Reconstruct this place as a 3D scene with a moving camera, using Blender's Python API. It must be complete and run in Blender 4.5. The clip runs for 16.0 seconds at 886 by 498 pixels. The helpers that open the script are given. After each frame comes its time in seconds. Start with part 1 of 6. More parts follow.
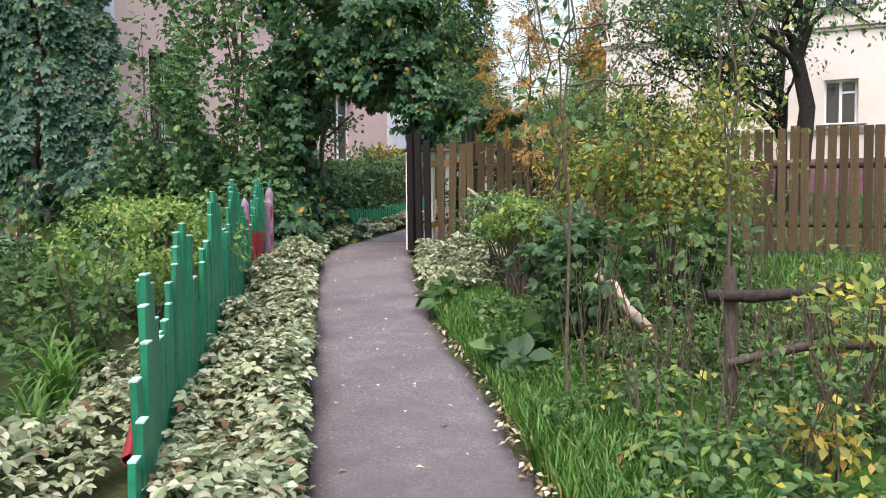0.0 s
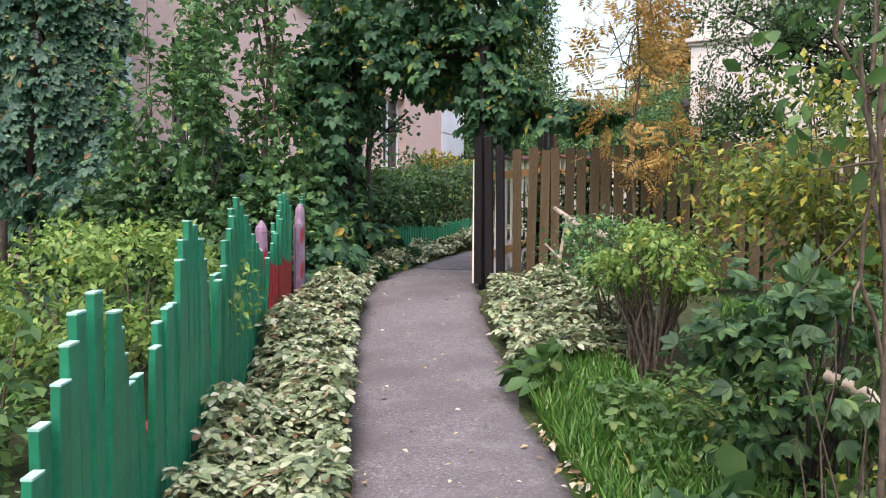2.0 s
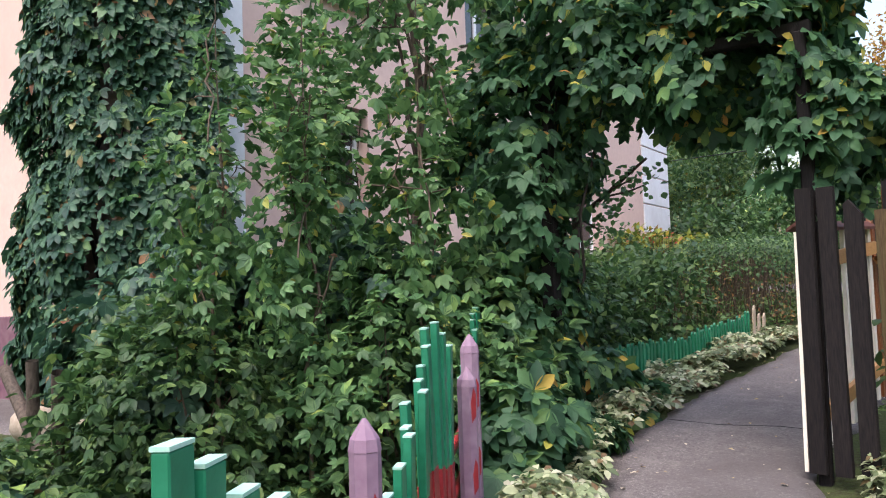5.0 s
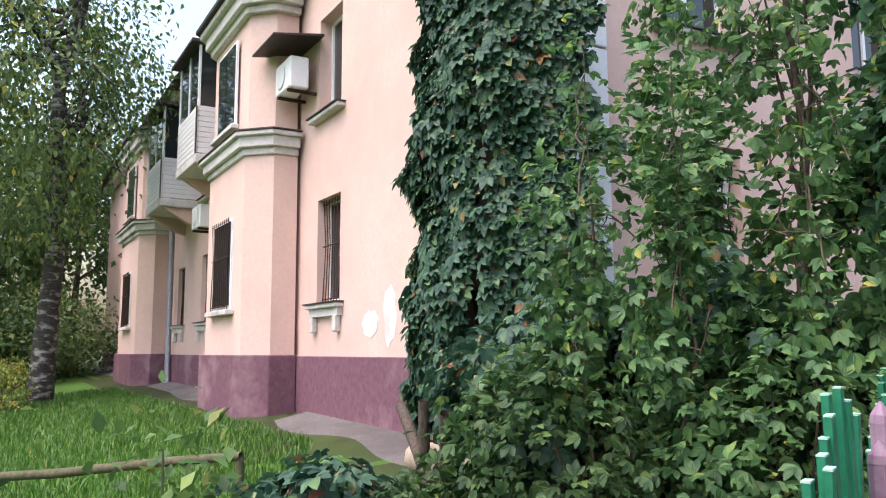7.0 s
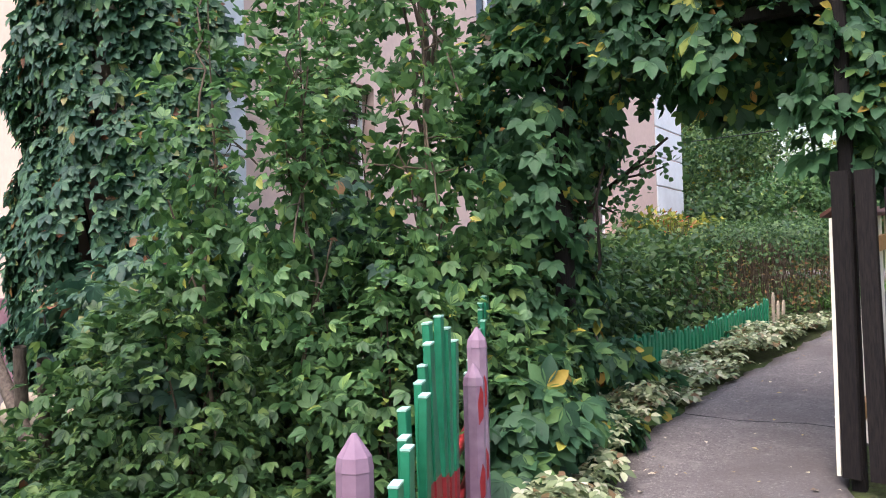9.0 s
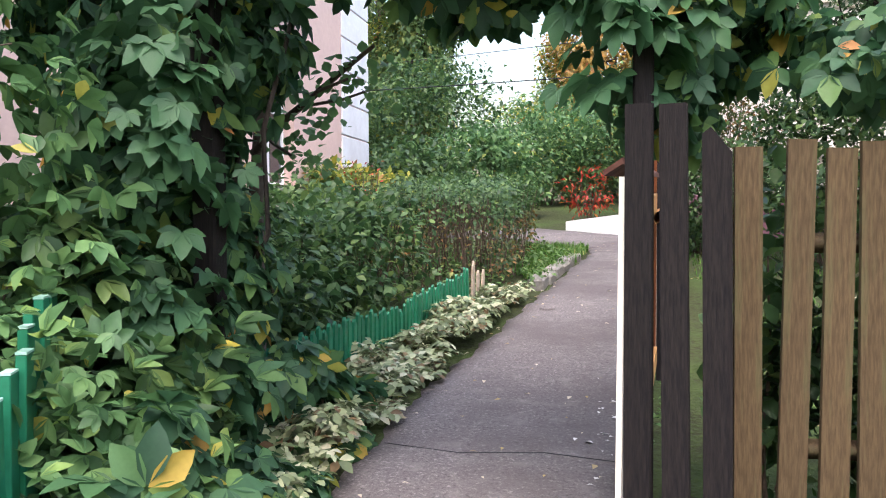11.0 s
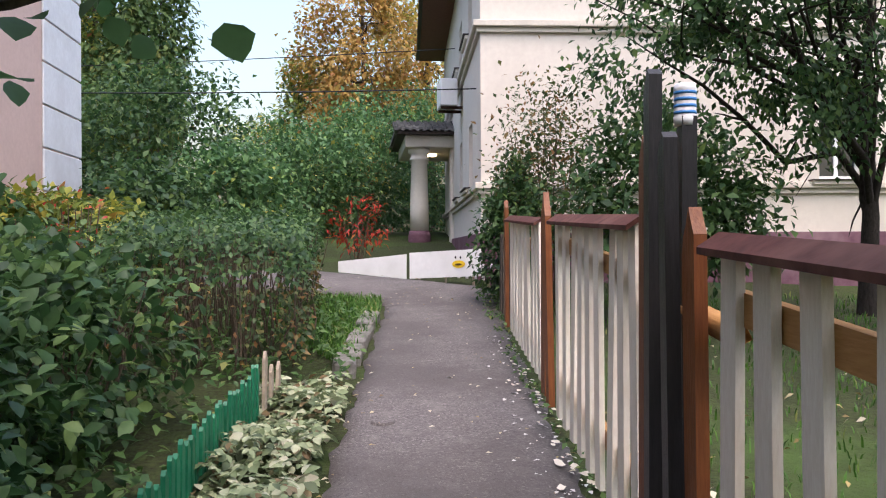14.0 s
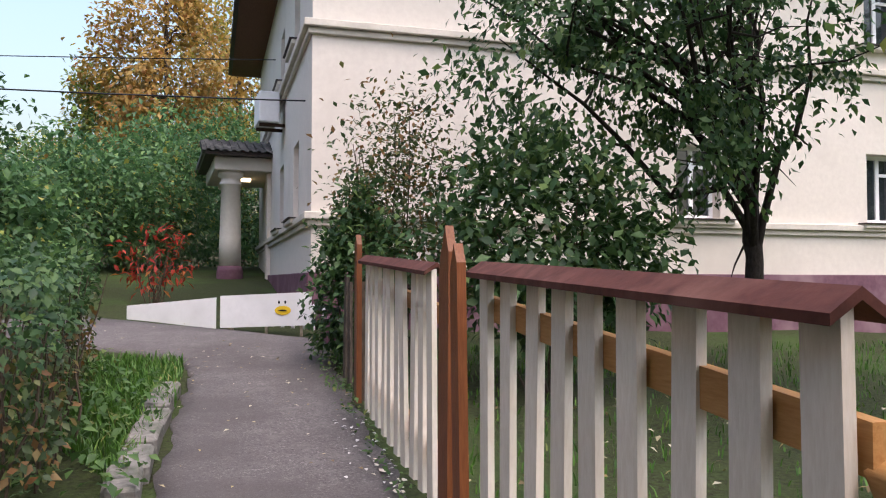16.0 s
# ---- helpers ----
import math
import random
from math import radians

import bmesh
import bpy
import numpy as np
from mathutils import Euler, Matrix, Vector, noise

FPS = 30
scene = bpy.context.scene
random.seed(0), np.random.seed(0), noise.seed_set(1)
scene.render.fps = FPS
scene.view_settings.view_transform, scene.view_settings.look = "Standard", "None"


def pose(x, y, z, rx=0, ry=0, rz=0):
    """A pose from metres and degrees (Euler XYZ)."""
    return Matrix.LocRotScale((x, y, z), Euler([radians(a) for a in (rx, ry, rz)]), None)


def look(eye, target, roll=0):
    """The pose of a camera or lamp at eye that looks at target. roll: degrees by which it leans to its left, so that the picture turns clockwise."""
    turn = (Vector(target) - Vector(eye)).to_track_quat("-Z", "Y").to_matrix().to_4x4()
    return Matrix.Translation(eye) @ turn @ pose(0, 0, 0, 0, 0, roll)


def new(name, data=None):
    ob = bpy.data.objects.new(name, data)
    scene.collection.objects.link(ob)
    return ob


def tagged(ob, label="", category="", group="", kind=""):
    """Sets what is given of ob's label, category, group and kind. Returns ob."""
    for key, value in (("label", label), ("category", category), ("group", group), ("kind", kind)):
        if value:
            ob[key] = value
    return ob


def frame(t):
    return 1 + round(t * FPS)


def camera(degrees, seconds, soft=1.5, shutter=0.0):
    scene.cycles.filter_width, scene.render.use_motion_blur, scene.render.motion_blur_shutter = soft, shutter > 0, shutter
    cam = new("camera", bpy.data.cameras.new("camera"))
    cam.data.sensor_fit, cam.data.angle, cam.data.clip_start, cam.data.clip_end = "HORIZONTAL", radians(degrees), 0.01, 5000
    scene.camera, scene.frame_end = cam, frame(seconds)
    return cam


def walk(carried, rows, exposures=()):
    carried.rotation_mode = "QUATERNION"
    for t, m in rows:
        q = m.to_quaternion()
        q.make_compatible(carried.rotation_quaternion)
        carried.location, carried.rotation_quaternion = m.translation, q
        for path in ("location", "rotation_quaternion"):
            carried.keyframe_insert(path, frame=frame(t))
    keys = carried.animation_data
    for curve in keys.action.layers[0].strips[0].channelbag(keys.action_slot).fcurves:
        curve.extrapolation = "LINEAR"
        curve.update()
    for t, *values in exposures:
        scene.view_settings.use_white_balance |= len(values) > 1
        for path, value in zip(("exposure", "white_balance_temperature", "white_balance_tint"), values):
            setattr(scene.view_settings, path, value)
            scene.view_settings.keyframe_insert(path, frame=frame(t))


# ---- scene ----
cam = camera(57.69, 16.0, soft=1.1)

# seconds, eye, yaw to the right of +y, pitch, lean (degrees)
PATH = [
    (0.0, (0.000, 0.000, 1.520), -19.17, -2.97, -0.55),
    (0.5, (-0.221, 0.408, 1.549), -22.22, -3.14, -0.36),
    (1.0, (-0.483, 0.924, 1.591), -22.34, -3.13, -0.42),
    (1.5, (-0.721, 1.455, 1.648), -22.43, -2.85, -0.15),
    (2.0, (-1.042, 2.046, 1.678), -22.48, -2.43, 0.20),
    (2.5, (-1.364, 2.655, 1.733), -21.46, -2.07, 0.19),
    (3.0, (-1.728, 3.242, 1.774), -20.59, -1.95, 0.25),
    (3.2, (-1.860, 3.469, 1.805), -20.26, -1.80, 0.36),
    (5.3, (-3.174, 5.423, 1.980), -40.10, 5.14, -1.78),
    (5.5, (-3.195, 5.435, 1.992), -44.02, 5.88, -1.65),
    (6.0, (-3.191, 5.384, 2.005), -51.84, 6.94, -1.04),
    (6.5, (-3.175, 5.365, 2.007), -57.73, 7.33, -0.37),
    (7.0, (-3.173, 5.341, 2.006), -60.32, 7.16, -0.26),
    (7.5, (-3.186, 5.347, 2.007), -60.91, 6.98, -0.24),
    (8.0, (-3.208, 5.344, 2.006), -57.63, 6.70, -0.46),
    (8.5, (-3.286, 5.449, 1.988), -47.82, 5.10, -1.24),
    (9.0, (-3.249, 5.588, 2.002), -35.53, 2.18, -1.43),
    (9.5, (-3.357, 6.042, 2.057), -25.10, 0.49, -0.01),
    (10.0, (-3.573, 6.547, 2.077), -18.25, -0.36, 0.32),
    (10.2, (-3.649, 6.722, 2.081), -16.61, -0.77, 0.05),
    (12.3, (-4.561, 8.381, 2.253), -8.79, -2.03, 0.45),
    (12.5, (-4.623, 8.557, 2.291), -7.41, -1.96, 0.52),
    (13.0, (-4.740, 8.978, 2.344), -3.61, -1.38, 0.02),
    (13.5, (-4.842, 9.431, 2.378), 1.18, -0.19, -0.06),
    (14.0, (-4.893, 9.931, 2.395), 6.00, -0.08, -0.30),
    (14.5, (-4.909, 10.438, 2.443), 10.89, -0.32, -0.57),
    (15.0, (-4.905, 10.977, 2.473), 17.84, 0.45, -0.70),
    (15.5, (-4.850, 11.521, 2.514), 19.17, 1.22, -0.14),
    (16.0, (-4.852, 11.929, 2.527), 19.52, 2.20, 0.12),
]


def gaze(eye, yaw, pitch, lean):
    a, p = radians(yaw), radians(pitch)
    return look(eye, (eye[0] + math.sin(a) * math.cos(p), eye[1] + math.cos(a) * math.cos(p), eye[2] + math.sin(p)), lean)


EXPOSURES = [(t, e, 6150, 20) for t, e in ((0.0, 1.5), (3.2, 1.5), (6.0, 1.55), (8.2, 1.55), (9.5, 1.85), (10.2, 1.95), (12.4, 2.0), (13.5, 1.5), (14.2, 1.3), (15.0, 1.15), (16.0, 1.15))]
walk(cam, [(t, gaze(e, y, p, r)) for t, e, y, p, r in PATH], EXPOSURES)
# ---- sky and sun ----
world = bpy.data.worlds.new("sky")
scene.world = world
world.use_nodes = True
wn = world.node_tree
sky = wn.nodes.new("ShaderNodeTexSky")
sky.sky_type = "NISHITA"
sky.sun_disc = False
sky.sun_elevation = radians(64)
sky.sun_rotation = radians(170)
sky.air_density = 2.0
sky.dust_density = 6.0
sky.ozone_density = 3.0
wn.nodes["Background"].inputs[1].default_value = 0.15
wn.links.new(sky.outputs[0], wn.nodes["Background"].inputs[0])
sun_data = bpy.data.lights.new("sun", "SUN")
sun_data.energy = 0.5
sun_data.angle = radians(50)
sun_data.color = (1.0, 0.97, 0.94)
sun = new("sun", sun_data)
sun.matrix_world = look((3.7, -21.2, 44), (0, 0, 0))


# ---- materials ----
def material(name, build):
    m = bpy.data.materials.new(name)
    m.use_nodes = True
    nt = m.node_tree
    build(nt, nt.nodes["Principled BSDF"])
    return m


def node(nt, kind, **sets):
    n = nt.nodes.new("ShaderNode" + kind)
    for k, v in sets.items():
        n.inputs[k.replace("_", " ")].default_value = v
    return n


def ramp(nt, fac, stops):
    r = nt.nodes.new("ShaderNodeValToRGB")
    while len(r.color_ramp.elements) < len(stops):
        r.color_ramp.elements.new(0.5)
    for e, (p, c) in zip(r.color_ramp.elements, stops):
        e.position, e.color = p, (*c, 1)
    nt.links.new(fac, r.inputs[0])
    return r.outputs[0]


def coords(nt, stretch=None):
    tc = nt.nodes.new("ShaderNodeTexCoord")
    if not stretch:
        return tc.outputs["Object"]
    mp = nt.nodes.new("ShaderNodeMapping")
    mp.inputs["Scale"].default_value = stretch
    nt.links.new(tc.outputs["Object"], mp.inputs[0])
    return mp.outputs[0]


def mixed(nt, fac, a, b, mode="MIX"):
    n = nt.nodes.new("ShaderNodeMix")
    n.data_type, n.blend_type = "RGBA", mode
    if isinstance(fac, (int, float)):
        n.inputs[0].default_value = fac
    else:
        nt.links.new(fac, n.inputs[0])
    for slot, v in ((6, a), (7, b)):
        if isinstance(v, tuple):
            n.inputs[slot].default_value = (*v, 1)
        else:
            nt.links.new(v, n.inputs[slot])
    return n.outputs[2]


def noisy(nt, vec, scale, detail=6.0, rough=0.6):
    n = node(nt, "TexNoise", Scale=scale, Detail=detail, Roughness=rough)
    nt.links.new(vec, n.inputs["Vector"])
    return n.outputs["Fac"]


def bumped(nt, bsdf, height, strength, distance):
    b = node(nt, "Bump", Strength=strength, Distance=distance)
    nt.links.new(height, b.inputs["Height"])
    nt.links.new(b.outputs[0], bsdf.inputs["Normal"])


def surface(name, a, b, fine=30.0, coarse=1.2, rough=0.8, bump=0.3, depth=0.01, stain=None, stretch=None, metal=0.0, per_object=0.0):
    """A two-scale mottled surface: colours a and b, fine grain with relief, broad stains."""
    def build(nt, bsdf):
        v = coords(nt, stretch)
        f, c = noisy(nt, v, fine), noisy(nt, v, coarse, 4.0, 0.65)
        col = mixed(nt, ramp(nt, f, [(0.3, (0, 0, 0)), (0.7, (1, 1, 1))]), a, b)
        if stain:
            col = mixed(nt, ramp(nt, c, [(0.5, (0, 0, 0)), (0.68, (1, 1, 1))]), col, stain)
        if per_object:
            oi = nt.nodes.new("ShaderNodeObjectInfo")
            k = 1 - per_object
            col = mixed(nt, 1.0, col, ramp(nt, oi.outputs["Random"], [(0, (k, k, k)), (1, (1, 1, 1))]), "MULTIPLY")
        nt.links.new(col, bsdf.inputs["Base Color"])
        bsdf.inputs["Roughness"].default_value = rough
        bsdf.inputs["Metallic"].default_value = metal
        bsdf.inputs["Specular IOR Level"].default_value = 0.35 if rough < 0.6 else 0.2
        bumped(nt, bsdf, f, bump, depth)
    return material(name, build)


def foliage(name, stops, rough=0.5, through_light=0.42):
    """Leaves: each leaf takes its own tint from the stops; some daylight passes through."""
    def build(nt, bsdf):
        g = nt.nodes.new("ShaderNodeNewGeometry")
        col = ramp(nt, g.outputs["Random Per Island"], stops)
        v = coords(nt)
        col = mixed(nt, 0.5, col, ramp(nt, noisy(nt, v, 40.0), [(0.25, (0.55, 0.55, 0.55)), (0.75, (1, 1, 1))]), "MULTIPLY")
        nt.links.new(col, bsdf.inputs["Base Color"])
        bsdf.inputs["Roughness"].default_value = rough
        bsdf.inputs["Specular IOR Level"].default_value = 0.4
        tr = nt.nodes.new("ShaderNodeBsdfTranslucent")
        nt.links.new(col, tr.inputs[0])
        mx = nt.nodes.new("ShaderNodeMixShader")
        mx.inputs[0].default_value = through_light
        out = nt.nodes["Material Output"]
        nt.links.new(bsdf.outputs[0], mx.inputs[1])
        nt.links.new(tr.outputs[0], mx.inputs[2])
        nt.links.new(mx.outputs[0], out.inputs[0])
    return material(name, build)


def asphalt_nodes(nt, bsdf):
    v = coords(nt)
    grit, speck, blot, broad = noisy(nt, v, 160.0, 3.0), noisy(nt, v, 52.0, 4.0, 0.75), noisy(nt, v, 7.0), noisy(nt, v, 0.9, 5.0)
    col = mixed(nt, ramp(nt, grit, [(0.3, (0, 0, 0)), (0.75, (1, 1, 1))]), (0.082, 0.073, 0.071), (0.185, 0.165, 0.16))
    col = mixed(nt, ramp(nt, speck, [(0.56, (0, 0, 0)), (0.64, (0.75, 0.75, 0.75))]), col, (0.30, 0.275, 0.265))
    col = mixed(nt, ramp(nt, speck, [(0.36, (0.8, 0.8, 0.8)), (0.44, (0, 0, 0))]), col, (0.045, 0.04, 0.038))
    col = mixed(nt, ramp(nt, blot, [(0.52, (0, 0, 0)), (0.7, (0.55, 0.55, 0.55))]), col, (0.205, 0.182, 0.175))
    col = mixed(nt, ramp(nt, broad, [(0.42, (0, 0, 0)), (0.62, (0.75, 0.75, 0.75))]), col, (0.08, 0.07, 0.067))
    nt.links.new(col, bsdf.inputs["Base Color"])
    bsdf.inputs["Roughness"].default_value = 0.88
    bsdf.inputs["Specular IOR Level"].default_value = 0.25
    bumped(nt, bsdf, speck, 0.55, 0.012)


def glass_nodes(nt, bsdf):
    bsdf.inputs["Base Color"].default_value = (0.02, 0.025, 0.03, 1)
    bsdf.inputs["Roughness"].default_value = 0.04
    bsdf.inputs["Specular IOR Level"].default_value = 0.8


ASPHALT = material("asphalt", asphalt_nodes)
GLASS = material("window_glass", glass_nodes)
SOIL = surface("soil_and_turf", (0.022, 0.02, 0.012), (0.055, 0.075, 0.022), 26, 0.5, 0.95, 0.8, 0.03, stain=(0.05, 0.085, 0.02))
PATCH = surface("grey_white_filler", (0.56, 0.54, 0.54), (0.66, 0.64, 0.64), 20, 3, 0.9, 0.3, 0.005, stain=(0.60, 0.50, 0.46))
WHITE_GRIT = surface("white_paint_flakes", (0.55, 0.53, 0.5), (0.7, 0.68, 0.65), 30, 3, 0.8, 0.2, 0.002)
LAWN = surface("lawn_turf", (0.038, 0.096, 0.013), (0.075, 0.165, 0.025), 22, 0.6, 0.9, 0.7, 0.02, stain=(0.06, 0.12, 0.02))
PINK = surface("pink_render", (0.61, 0.435, 0.38), (0.67, 0.49, 0.43), 14, 0.35, 0.9, 0.25, 0.006, stain=(0.56, 0.40, 0.35))
WHITE_RENDER = surface("white_quoin_paint", (0.72, 0.72, 0.74), (0.80, 0.80, 0.82), 16, 0.8, 0.85, 0.2, 0.005, stain=(0.66, 0.65, 0.66))
TRIM = surface("grey_white_cornice", (0.50, 0.48, 0.46), (0.62, 0.60, 0.57), 14, 1.2, 0.85, 0.25, 0.006, stain=(0.36, 0.33, 0.31))
PLINTH = surface("maroon_plinth_paint", (0.13, 0.06, 0.085), (0.19, 0.10, 0.125), 10, 0.9, 0.8, 0.35, 0.01, stain=(0.27, 0.17, 0.19))
CREAM = surface("cream_render", (0.66, 0.60, 0.53), (0.72, 0.66, 0.585), 14, 0.4, 0.9, 0.2, 0.006, stain=(0.61, 0.555, 0.49))
CREAM_TRIM = surface("cream_cornice", (0.60, 0.55, 0.47), (0.68, 0.62, 0.54), 18, 1.0, 0.85, 0.2, 0.005, stain=(0.50, 0.46, 0.40))
GREEN_PAINT = surface("green_gloss_paint", (0.010, 0.150, 0.072), (0.020, 0.215, 0.110), 18, 1.5, 0.42, 0.25, 0.004, stain=(0.006, 0.085, 0.045), per_object=0.3)
GREEN_TOP = surface("pale_green_cut_ends", (0.28, 0.50, 0.40), (0.40, 0.60, 0.50), 30, 2, 0.5, 0.2, 0.003)
MAUVE = surface("mauve_post_paint", (0.19, 0.115, 0.165), (0.25, 0.16, 0.215), 16, 3.0, 0.6, 0.3, 0.004, stain=(0.31, 0.22, 0.27))
RED_PAINT = surface("red_paint", (0.20, 0.012, 0.016), (0.29, 0.03, 0.034), 20, 3.0, 0.45, 0.25, 0.004)
BROWN_PLANK = surface("brown_weathered_plank", (0.060, 0.039, 0.019), (0.118, 0.080, 0.040), 24, 1.4, 0.8, 0.5, 0.006, stain=(0.10, 0.10, 0.045), stretch=(6, 6, 0.6), per_object=0.45)
DARK_PLANK = surface("black_brown_plank", (0.006, 0.005, 0.006), (0.022, 0.017, 0.015), 24, 1.4, 0.85, 0.5, 0.006, stretch=(6, 6, 0.6), per_object=0.3)
BLACK_PAINT = surface("black_post_paint", (0.008, 0.008, 0.009), (0.022, 0.02, 0.022), 20, 2, 0.4, 0.4, 0.004, stretch=(5, 5, 0.6))
IVORY = surface("ivory_fence_paint", (0.74, 0.66, 0.54), (0.84, 0.77, 0.66), 26, 1.6, 0.65, 0.3, 0.004, stain=(0.66, 0.56, 0.43), stretch=(4, 4, 0.8), per_object=0.15)
OXBLOOD = surface("oxblood_rail_paint", (0.06, 0.02, 0.014), (0.11, 0.038, 0.027), 16, 2.0, 0.7, 0.4, 0.006, stain=(0.16, 0.075, 0.055))
RUST_POST = surface("red_brown_post_stain", (0.15, 0.042, 0.012), (0.25, 0.085, 0.025), 18, 1.5, 0.5, 0.4, 0.005, stretch=(6, 6, 0.5), per_object=0.25)
OCHRE = surface("ochre_varnished_rail", (0.40, 0.19, 0.055), (0.52, 0.28, 0.10), 20, 2, 0.5, 0.3, 0.004, stretch=(6, 0.6, 6))
BARK = surface("grey_brown_bark", (0.045, 0.034, 0.026), (0.12, 0.095, 0.075), 40, 3, 0.9, 0.9, 0.012, stretch=(1, 1, 0.35))
DARK_BARK = surface("dark_bark", (0.018, 0.014, 0.012), (0.05, 0.04, 0.034), 40, 3, 0.9, 0.9, 0.012, stretch=(1, 1, 0.35))
BIRCH_BARK = surface("birch_bark", (0.02, 0.017, 0.015), (0.07, 0.06, 0.052), 12, 4.5, 0.8, 0.6, 0.01, stain=(0.36, 0.34, 0.31), stretch=(0.6, 0.6, 1.6))
TWIG = surface("tan_twigs", (0.05, 0.037, 0.027), (0.14, 0.105, 0.075), 30, 4, 0.85, 0.5, 0.004)
DEAD_WOOD = surface("bare_pale_wood", (0.30, 0.24, 0.18), (0.44, 0.37, 0.29), 25, 3, 0.85, 0.6, 0.006, stain=(0.16, 0.12, 0.09))
MOSSY = surface("mossy_pole", (0.06, 0.055, 0.03), (0.13, 0.115, 0.07), 25, 3, 0.9, 0.6, 0.006, stain=(0.045, 0.06, 0.02))
CONCRETE = surface("worn_concrete", (0.15, 0.14, 0.125), (0.27, 0.255, 0.23), 30, 2.5, 0.9, 0.7, 0.01, stain=(0.07, 0.08, 0.05))
SLATE = surface("slate_roofing", (0.07, 0.07, 0.075), (0.19, 0.185, 0.185), 10, 1.5, 0.8, 0.5, 0.01, stain=(0.30, 0.29, 0.28))
TIN = surface("dark_tin", (0.03, 0.022, 0.02), (0.075, 0.055, 0.048), 14, 2, 0.55, 0.4, 0.005, metal=0.3)
PIPE = surface("grey_painted_pipe", (0.20, 0.21, 0.24), (0.30, 0.31, 0.34), 20, 2, 0.5, 0.2, 0.004, metal=0.3)
PVC = surface("white_pvc", (0.74, 0.74, 0.75), (0.80, 0.80, 0.81), 20, 2, 0.4, 0.05, 0.002)
SIDING = surface("white_siding", (0.62, 0.61, 0.62), (0.70, 0.69, 0.70), 20, 2, 0.5, 0.1, 0.002)
IRON = surface("rusty_dark_iron", (0.03, 0.02, 0.016), (0.09, 0.05, 0.035), 30, 3, 0.7, 0.4, 0.003, metal=0.4)
SHEET = surface("white_sign_sheet", (0.78, 0.78, 0.78), (0.84, 0.84, 0.84), 12, 1.5, 0.5, 0.05, 0.002, stain=(0.70, 0.70, 0.69))
YELLOW = surface("yellow_paint", (0.75, 0.48, 0.02), (0.82, 0.56, 0.03), 20, 3, 0.5, 0.1, 0.002)
# also colours the slabs that stand in for shade inside window rooms
BLACK = surface("black_paint_and_room_shade", (0.01, 0.01, 0.01), (0.02, 0.02, 0.02), 20, 3, 0.5, 0.1, 0.002)
BLUE = surface("blue_label_print", (0.03, 0.16, 0.42), (0.05, 0.22, 0.52), 20, 3, 0.4, 0.05, 0.002)
SOFFIT = surface("red_brown_soffit_boards", (0.10, 0.04, 0.025), (0.17, 0.075, 0.045), 16, 2, 0.7, 0.3, 0.004, stretch=(4, 0.5, 4))

L_CREEPER = foliage("creeper_leaf", [(0.0, (0.025, 0.074, 0.035)), (0.45, (0.049, 0.131, 0.059)), (0.8, (0.080, 0.186, 0.067)), (0.95, (0.150, 0.264, 0.067)), (0.985, (0.529, 0.459, 0.067)), (1.0, (0.459, 0.194, 0.058))], 0.6)
L_IVY = foliage("wall_creeper_leaf", [(0.0, (0.022, 0.064, 0.043)), (0.5, (0.042, 0.109, 0.062)), (0.85, (0.077, 0.159, 0.079)), (0.96, (0.140, 0.242, 0.088)), (0.985, (0.280, 0.166, 0.061)), (1.0, (0.224, 0.076, 0.044))], 0.55, 0.25)
L_MAPLE = foliage("shrub_leaf_mid_green", [(0.0, (0.054, 0.130, 0.046)), (0.5, (0.101, 0.218, 0.076)), (0.88, (0.171, 0.308, 0.105)), (0.97, (0.265, 0.406, 0.105)), (1.0, (0.497, 0.438, 0.084))], 0.5)
L_SHRUB = foliage("shrub_leaf_dark_green", [(0.0, (0.029, 0.072, 0.026)), (0.5, (0.060, 0.132, 0.041)), (0.9, (0.115, 0.202, 0.060)), (1.0, (0.187, 0.274, 0.072))], 0.5)
L_SPIREA = foliage("bright_hedge_leaf", [(0.0, (0.099, 0.187, 0.033)), (0.5, (0.198, 0.319, 0.061)), (0.9, (0.297, 0.418, 0.094)), (1.0, (0.396, 0.363, 0.066))], 0.5)
L_YELLOWING = foliage("yellowing_leaf", [(0.0, (0.08, 0.13, 0.03)), (0.4, (0.17, 0.24, 0.045)), (0.75, (0.32, 0.36, 0.06)), (0.92, (0.50, 0.42, 0.05)), (1.0, (0.32, 0.14, 0.05))], 0.5)
L_YELLOW = foliage("autumn_yellow_leaf", [(0.0, (0.20, 0.21, 0.045)), (0.35, (0.42, 0.36, 0.06)), (0.8, (0.56, 0.45, 0.09)), (1.0, (0.50, 0.28, 0.06))], 0.55, 0.45)
L_ORANGE = foliage("autumn_orange_leaf", [(0.0, (0.20, 0.16, 0.045)), (0.35, (0.42, 0.25, 0.055)), (0.8, (0.52, 0.34, 0.08)), (1.0, (0.40, 0.16, 0.05))], 0.55, 0.45)
L_RUSSET = foliage("russet_green_leaf", [(0.0, (0.04, 0.07, 0.025)), (0.5, (0.085, 0.13, 0.04)), (0.75, (0.16, 0.16, 0.045)), (0.9, (0.26, 0.12, 0.045)), (1.0, (0.30, 0.20, 0.06))], 0.5)
L_RED = foliage("autumn_red_leaf", [(0.0, (0.40, 0.04, 0.03)), (0.6, (0.55, 0.07, 0.04)), (1.0, (0.50, 0.20, 0.04))], 0.55)
